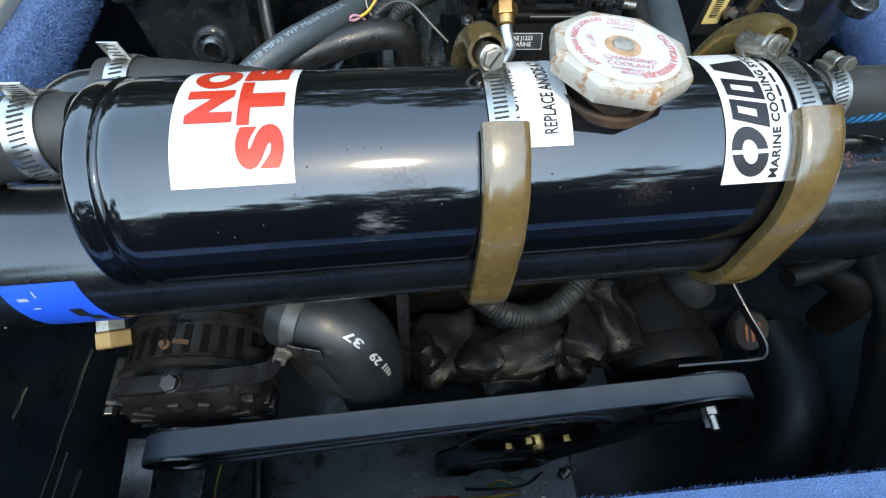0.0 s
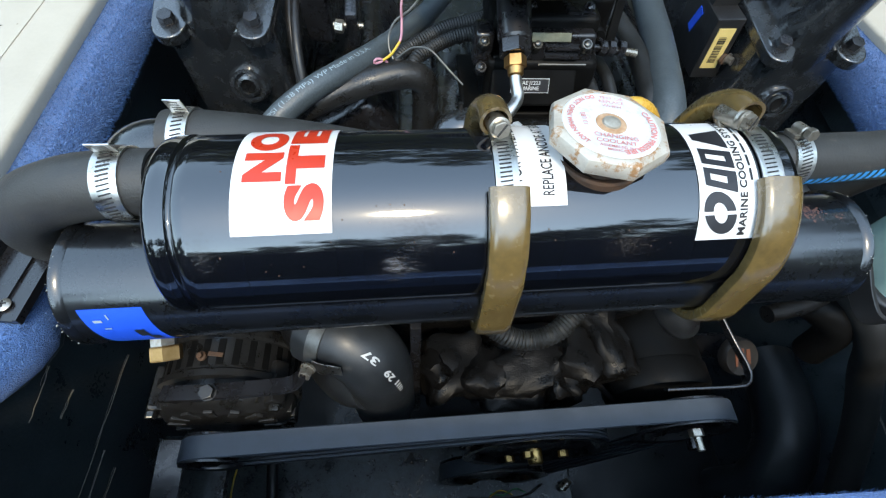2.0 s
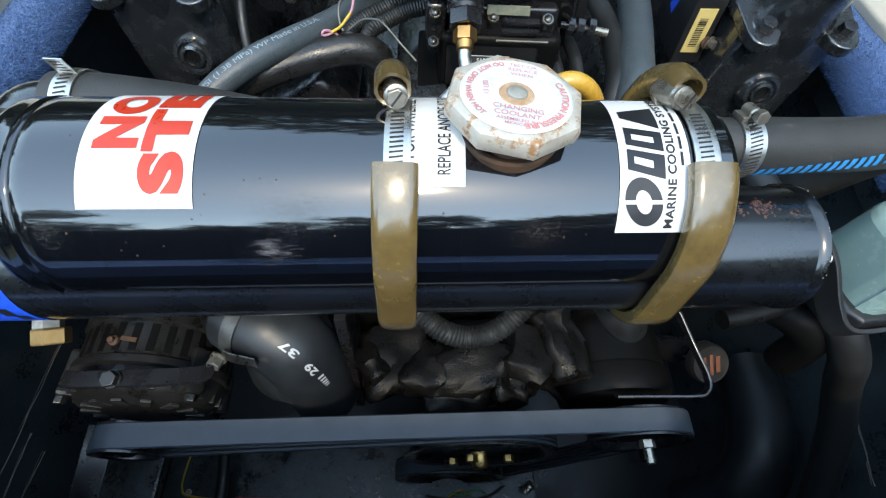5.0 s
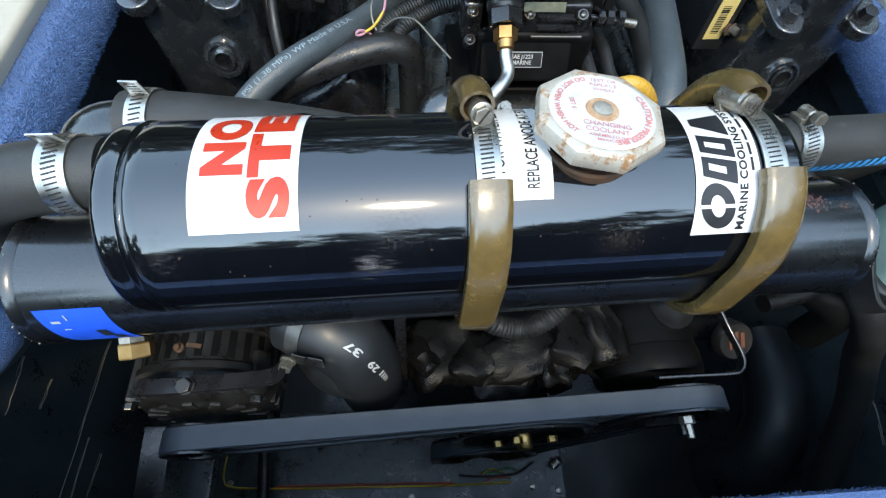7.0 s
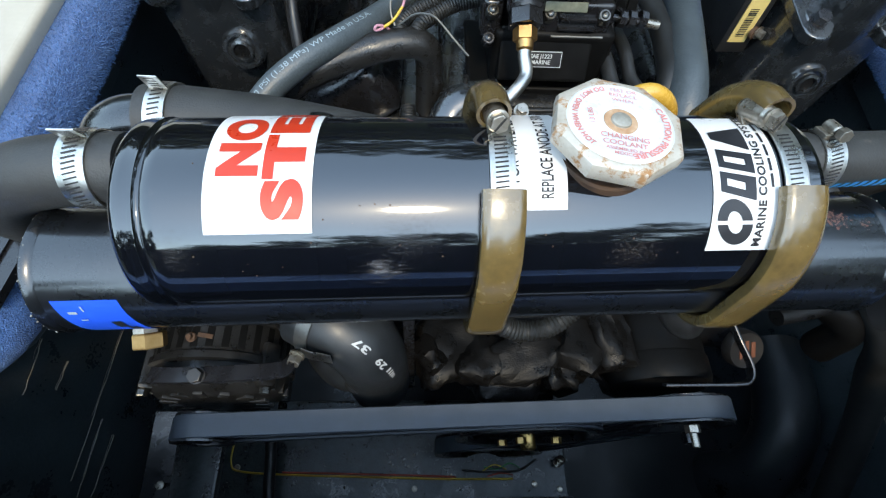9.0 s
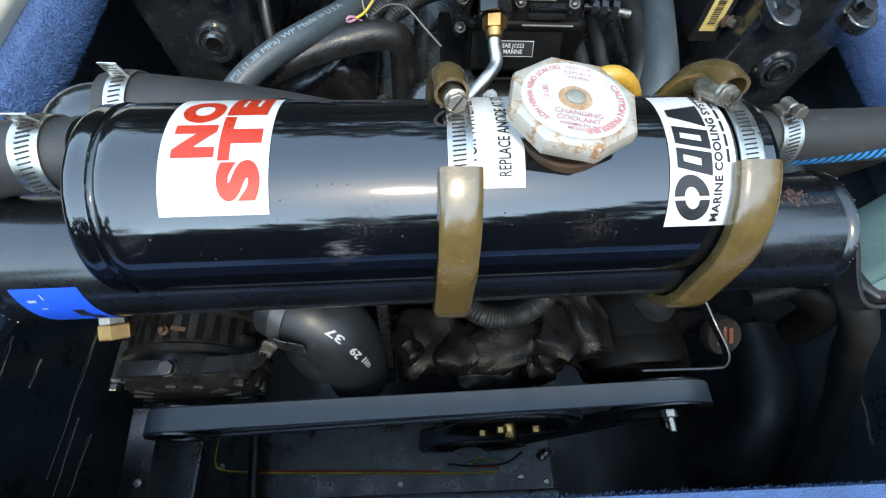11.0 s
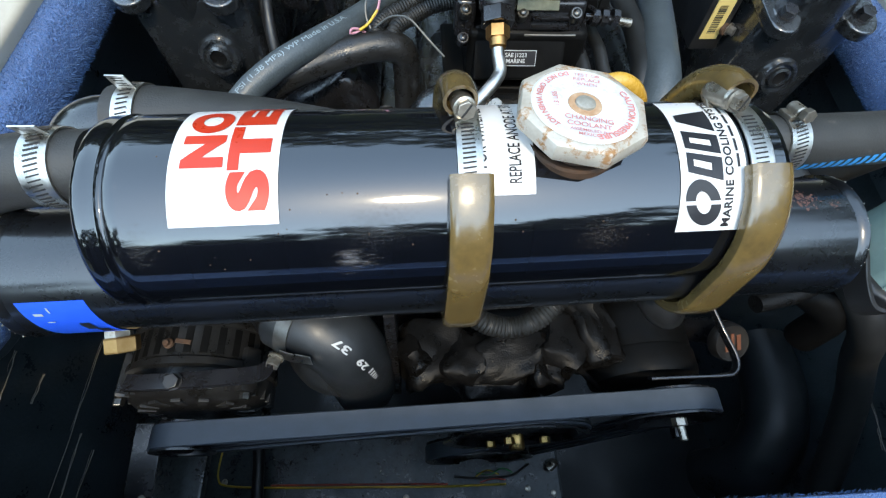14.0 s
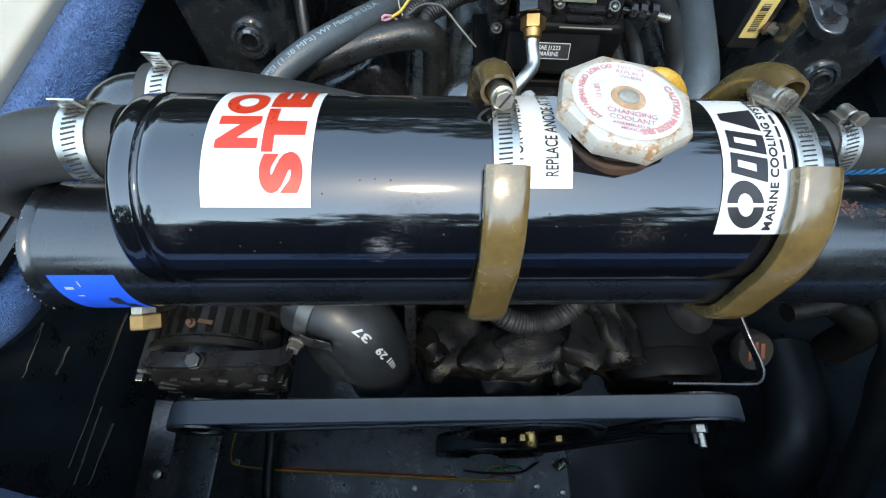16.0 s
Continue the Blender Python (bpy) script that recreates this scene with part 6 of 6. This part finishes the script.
for h, r0, amp in ((0.006, 0.0325, 0.0), (0.007, 0.0335, 0.0016), (0.022, 0.0322, 0.0016), (0.0255, 0.0300, 0.0), (0.0265, 0.0285, 0.0), (0.0255, 0.0262, 0.0), (0.0250, 0.0225, 0.0)):
    rings.append([bm.verts.new(CP @ Vector(((r0 + amp * math.cos(prof_n * 2 * math.pi * k / 168)) * math.cos(2 * math.pi * k / 168), (r0 + amp * math.cos(prof_n * 2 * math.pi * k / 168)) * math.sin(2 * math.pi * k / 168), h))) for k in range(168)])
for a, b in zip(rings, rings[1:]):
    for k in range(168):
        bm.faces.new((a[k], a[(k + 1) % 168], b[(k + 1) % 168], b[k]))
bm.faces.new(rings[-1])
lid = part("cap", bm, BLACK_PLASTIC, reservoir, "ribbed black screw cap")
bm = bmesh.new()
box(bm, (0.004, 0.004, 0.0004), CP @ Matrix.Translation((0.004, 0.008, 0.0252)) @ pose(0, 0, 0, 0, 0, 30), 0)
part("orange_mark", bm, ORANGE, lid, "orange paint mark")
for k in range(5):
    bm = bmesh.new()
    box(bm, (0.014 - 0.002 * abs(k - 2), 0.0016, 0.0004), CP @ Matrix.Translation((-0.004, 0.012 - 0.005 * k, 0.0252)) @ pose(0, 0, 0, 0, 0, -20), 0)
    part("raised_bar", bm, BLACK_METAL, lid)
bm = bmesh.new()
out = [(-0.050, -0.036), (0.052, -0.036), (0.060, -0.028), (0.060, 0.036), (0.052, 0.044), (-0.044, 0.044), (-0.058, 0.030), (-0.058, -0.026)]
prism(bm, [(x * 1.10, (y - 0.004) * 1.14 + 0.004) for x, y in out], 0.018, RM @ Matrix.Translation((0, 0, -0.006)), 0.004, 3)
part("tray", bm, BLACK_PLASTIC, reservoir, "black moulded mounting tray")
bm = bmesh.new()
flat_bar(bm, [RM @ Vector(p) for p in ((-0.074, 0.040, 0.034), (-0.072, 0.010, 0.026), (-0.068, -0.020, 0.004), (-0.058, -0.040, -0.008), (-0.02, -0.042, -0.009), (0.03, -0.042, -0.009), (0.040, -0.040, -0.009))], 0.020, 0.004, (0.1, -0.3, 1))
part("bracket", bm, BLACK_PLASTIC, reservoir, "black bent mounting bracket")
bm = bmesh.new()
box(bm, (0.022, 0.12, 0.004), RM @ Matrix.Translation((0.085, 0.004, 0.030)) @ pose(0, 0, 0, 0, 0, 24), 0.0015)
box(bm, (0.06, 0.006, 0.016), RM @ Matrix.Translation((0.01, 0.050, 0.065)), 0.0015)
part("strap", bm, BLACK_METAL, reservoir, "black steel hold-down strap")
bm = bmesh.new()
tube(bm, [(0.364, 0.190, 0.728), (0.366, 0.184, 0.734), (0.371, 0.182, 0.730), (0.3755, 0.182, 0.722), (0.376, 0.183, 0.714)], 0.0024, 10)
part("hook", bm, WHITE_PLASTIC, reservoir, "white plastic tie")

# ---- right side of the bay ----
hose("bilge_hose", [(0.40, 0.26, 0.66), (0.440, 0.19, 0.645), (0.470, 0.152, 0.61), (0.500, 0.136, 0.555), (0.522, 0.103, 0.50), (0.531, 0.058, 0.44), (0.536, 0.012, 0.38)], 0.0165, DUSTY_RUBBER, "thick black hose running down into the bilge")
hose("bilge_duct", [(0.545, 0.22, 0.36), (0.535, 0.15, 0.37), (0.518, 0.085, 0.355), (0.493, 0.045, 0.31), (0.465, 0.042, 0.25)], 0.040, SHADED_BILGE, "wide smooth black duct bending through the bilge")
hose("bilge_hose", [(0.300, 0.15, 0.69), (0.345, 0.16, 0.69), (0.375, 0.18, 0.688), (0.40, 0.23, 0.66)], 0.0075, GRIMY, "grimy hose leaving the exchanger's end")
hose("bilge_hose", [(0.330, 0.20, 0.735), (0.358, 0.20, 0.722), (0.385, 0.215, 0.710), (0.40, 0.24, 0.70)], 0.0055, DUSTY_RUBBER, "thin brown hose behind the exchanger's end")
hose("bilge_hose", [(0.33, 0.27, 0.60), (0.38, 0.215, 0.62), (0.42, 0.185, 0.62), (0.445, 0.17, 0.60), (0.45, 0.165, 0.55)], 0.017, SHADE_BLACK, "dark pipe under the reservoir")
hose("bilge_hose", [(0.35, 0.33, 0.70), (0.375, 0.28, 0.70), (0.385, 0.22, 0.69), (0.38, 0.20, 0.66)], 0.013, RUBBER, "black hose behind the reservoir")
bm = bmesh.new()
tube(bm, [(0.205, 0.165, 0.705), (0.220, 0.150, 0.688), (0.232, 0.150, 0.676)], 0.014, 20)
solo("outlet_stub", bm, ALU, "dull metal outlet stub under the exchanger", "pipe")

# ---- left side of the bay ----
bracket = thing("hinge_bracket", (-0.277, 0.168, 0.742), "black aluminium channel bracket screwed to the carpet", "bracket")
BM = Matrix.Translation((-0.277, 0.168, 0.7445)) @ pose(0, 0, 0, 0, 0, -6)
bm = bmesh.new()
prism(bm, [(-0.021, -0.0015), (0.021, -0.0015), (0.021, 0.005), (0.018, 0.005), (0.018, 0.0015), (0.006, 0.0015), (0.006, 0.0035), (0.002, 0.0035), (0.002, 0.0015), (-0.017, 0.0015), (-0.017, 0.011), (-0.021, 0.011)], 0.062,
      BM @ Matrix.Translation((0, 0.031, 0)) @ pose(0, 0, 0, 90, 0, 0), 0.0006)
part("channel", bm, BLACK_METAL, bracket)
bm = bmesh.new()
lathe(bm, [(0.0048, 0.0), (0.0048, 0.0006), (0.003, 0.0018), (0, 0.0022)], BM @ Matrix.Translation((0.006, -0.020, 0.003)), 20)
screw = part("screw", bm, STEEL, bracket, "cross-head screw")
bm = bmesh.new()
for a in (0, 90):
    box(bm, (0.0050, 0.0009, 0.0010), BM @ Matrix.Translation((0.006, -0.020, 0.0051)) @ pose(0, 0, 0, 0, 0, a + 20), 0)
part("cross_slot", bm, SLOT, screw)

bm = bmesh.new()
box(bm, (0.082, 0.150, 0.016), at(-0.270, 0.058, 0.400, 0, 2, 0), 0.003)
solo("stringer_plate", bm, PLATE, "scuffed dark metal plate on the bay's side stringer", "plate")
panel = thing("equipment_board", (-0.27, 0.06, 0.44), "narrow black metal panel with small screws", "panel")
bm = bmesh.new()
box(bm, (0.028, 0.11, 0.004), at(-0.268, 0.060, 0.470, 10, 8, 0), 0.001)
part("plate", bm, BLACK_METAL, panel)
for p in ((-0.2985, 0.0975, 0.409), (-0.263, 0.040, 0.470)):
    bm = bmesh.new()
    lathe(bm, [(0.0045, 0.0), (0.0040, 0.0014), (0, 0.002)], Matrix.Translation(p), 16)
    part("screw", bm, STEEL, panel)

# ---- bilge clutter ----
wire([(-0.277, 0.130, 0.222), (-0.281, 0.105, 0.222), (-0.280, 0.075, 0.222), (-0.262, 0.064, 0.222), (-0.18, 0.058, 0.222), (-0.05, 0.053, 0.223), (0.06, 0.049, 0.222), (0.16, 0.048, 0.223)], 0.0015, YELLOW_WIRE, "yellow wire along the bilge")
wire([(-0.20, 0.062, 0.222), (-0.11, 0.059, 0.223), (0.0, 0.055, 0.222), (0.07, 0.052, 0.222)], 0.0013, RED_WIRE, "red wire along the bilge")
wire([(0.08, 0.062, 0.222), (0.12, 0.058, 0.226), (0.17, 0.060, 0.222), (0.20, 0.075, 0.222)], 0.0016, BLACK_WIRE, "loose black wire in the bilge")
hose("bilge_hose", [(-0.215, 0.12, 0.26), (-0.213, 0.08, 0.25), (-0.208, 0.03, 0.25), (-0.20, -0.003, 0.24)], 0.0085, BLACK_PLASTIC, "thin black hose on the bilge floor")
bm = bmesh.new()
box(bm, (0.56, 0.18, 0.02), at(-0.03, 0.08, 0.205), 0.004)
box(bm, (0.36, 0.02, 0.03), at(0.07, 0.012, 0.225), 0.004)
solo("bilge_plate", bm, PLATE, "scuffed black metal plate low in the bilge", "plate")
bm = bmesh.new()
tube(bm, [(0.232, 0.068, 0.222), (0.240, 0.076, 0.232)], 0.005, 10, 0.002, ribs=0.002, pitch=0.004)
solo("spring", bm, STEEL, "small loose steel spring in the bilge", "spring")
bm = bmesh.new()
for k in range(90):
    x, y = random.uniform(-0.28, 0.24), random.uniform(0.02, 0.16)
    s = random.uniform(0.0006, 0.0016)
    bmesh.ops.create_icosphere(bm, subdivisions=1, radius=1, matrix=at(x, y, 0.216, 0, 0, random.uniform(0, 180)) @ Matrix.Diagonal((s * 1.6, s, s * 0.5, 1)))
solo("bilge_grit", bm, GRIMY, "grit and debris on the bilge plate", "debris", kind="stuff")
for pts, mt, lb in (([(0.115, 0.066, 0.222), (0.135, 0.062, 0.227), (0.155, 0.070, 0.228), (0.172, 0.064, 0.222)], GREEN_WIRE, "loose green wire in the bilge"),
                    ([(0.120, 0.052, 0.222), (0.140, 0.056, 0.226), (0.160, 0.054, 0.222)], RED_WIRE, "frayed end of a red wire"),
                    ([(0.110, 0.058, 0.222), (0.130, 0.068, 0.230), (0.150, 0.062, 0.224)], YELLOW_WIRE, "frayed end of a yellow wire")):
    wire(pts, 0.0010, mt, lb)
for x, y in ((-0.272, 0.070), (0.005, 0.036), (0.195, 0.040), (0.235, 0.032)):
    bm = bmesh.new()
    lathe(bm, [(0.0050, 0.0), (0.0044, 0.0016), (0.0020, 0.0024), (0, 0.0020)], Matrix.Translation((x, y, 0.2155)), 14)
    solo("floor_screw", bm, STEEL, "small pan-head screw in the bilge plate", "screw", "bilge plate screws")
bm = bmesh.new()
for k in range(160):
    x, y = random.gauss(0.10, 0.05), random.gauss(0.085, 0.020)
    s = random.uniform(0.0004, 0.0018)
    bmesh.ops.create_icosphere(bm, subdivisions=1, radius=1, matrix=at(x, y, 0.2158, 0, 0, random.uniform(0, 180)) @ Matrix.Diagonal((s * random.uniform(1, 3), s, s * 0.25, 1)))
solo("paint_chips", bm, SCRATCH_PALE, "pale flakes of worn paint on the bilge plate", "debris", kind="stuff")
# pale scratches on the black side walls
LEFT_SCRATCH = [(0.212, 0.4827, 0.045, 0.4899), (0.107, 0.4733, 0.030, 0.4751), (0.093, 0.4479, 0.030, 0.4548), (0.165, 0.5823, 0.113, 0.580), (0.153, 0.5446, 0.124, 0.546)]
RIGHT_SCRATCH = [(0.144, 0.4389, 0.054, 0.4225), (0.164, 0.584, 0.079, 0.576), (0.139, 0.596, 0.093, 0.585), (0.188, 0.579, 0.122, 0.572), (0.081, 0.4256, 0.056, 0.4195), (0.057, 0.4653, 0.037, 0.4614)]
SCRATCH = mat("pale_scratch", (0.30, 0.27, 0.22), 0.5, second=(0.08, 0.07, 0.06), scale=80, bump=0.0)
for face, runs in ((lambda z: -0.3193 - 0.1051 * (z - 0.27), LEFT_SCRATCH), (lambda z: 0.5893 + 0.1051 * (z - 0.23), RIGHT_SCRATCH)):
    bm = bmesh.new()
    for y0, z0, y1, z1 in runs:
        n = 8
        for off in (0.0, random.uniform(0.001, 0.003)):
            pts = []
            for k in range(n + 1):
                z = z0 + (z1 - z0) * k / n + off + random.uniform(-0.0008, 0.0008)
                pts.append((face(z), y0 + (y1 - y0) * k / n, z))
            cut = random.randint(4, n + 1) if off else n + 1
            tube(bm, pts[:cut], 0.0005 if not off else 0.00025, 5, 0.006)
    solo("wall_scratches", bm, SCRATCH, "thin pale scratches on the black bay wall", "scratch", kind="stuff")
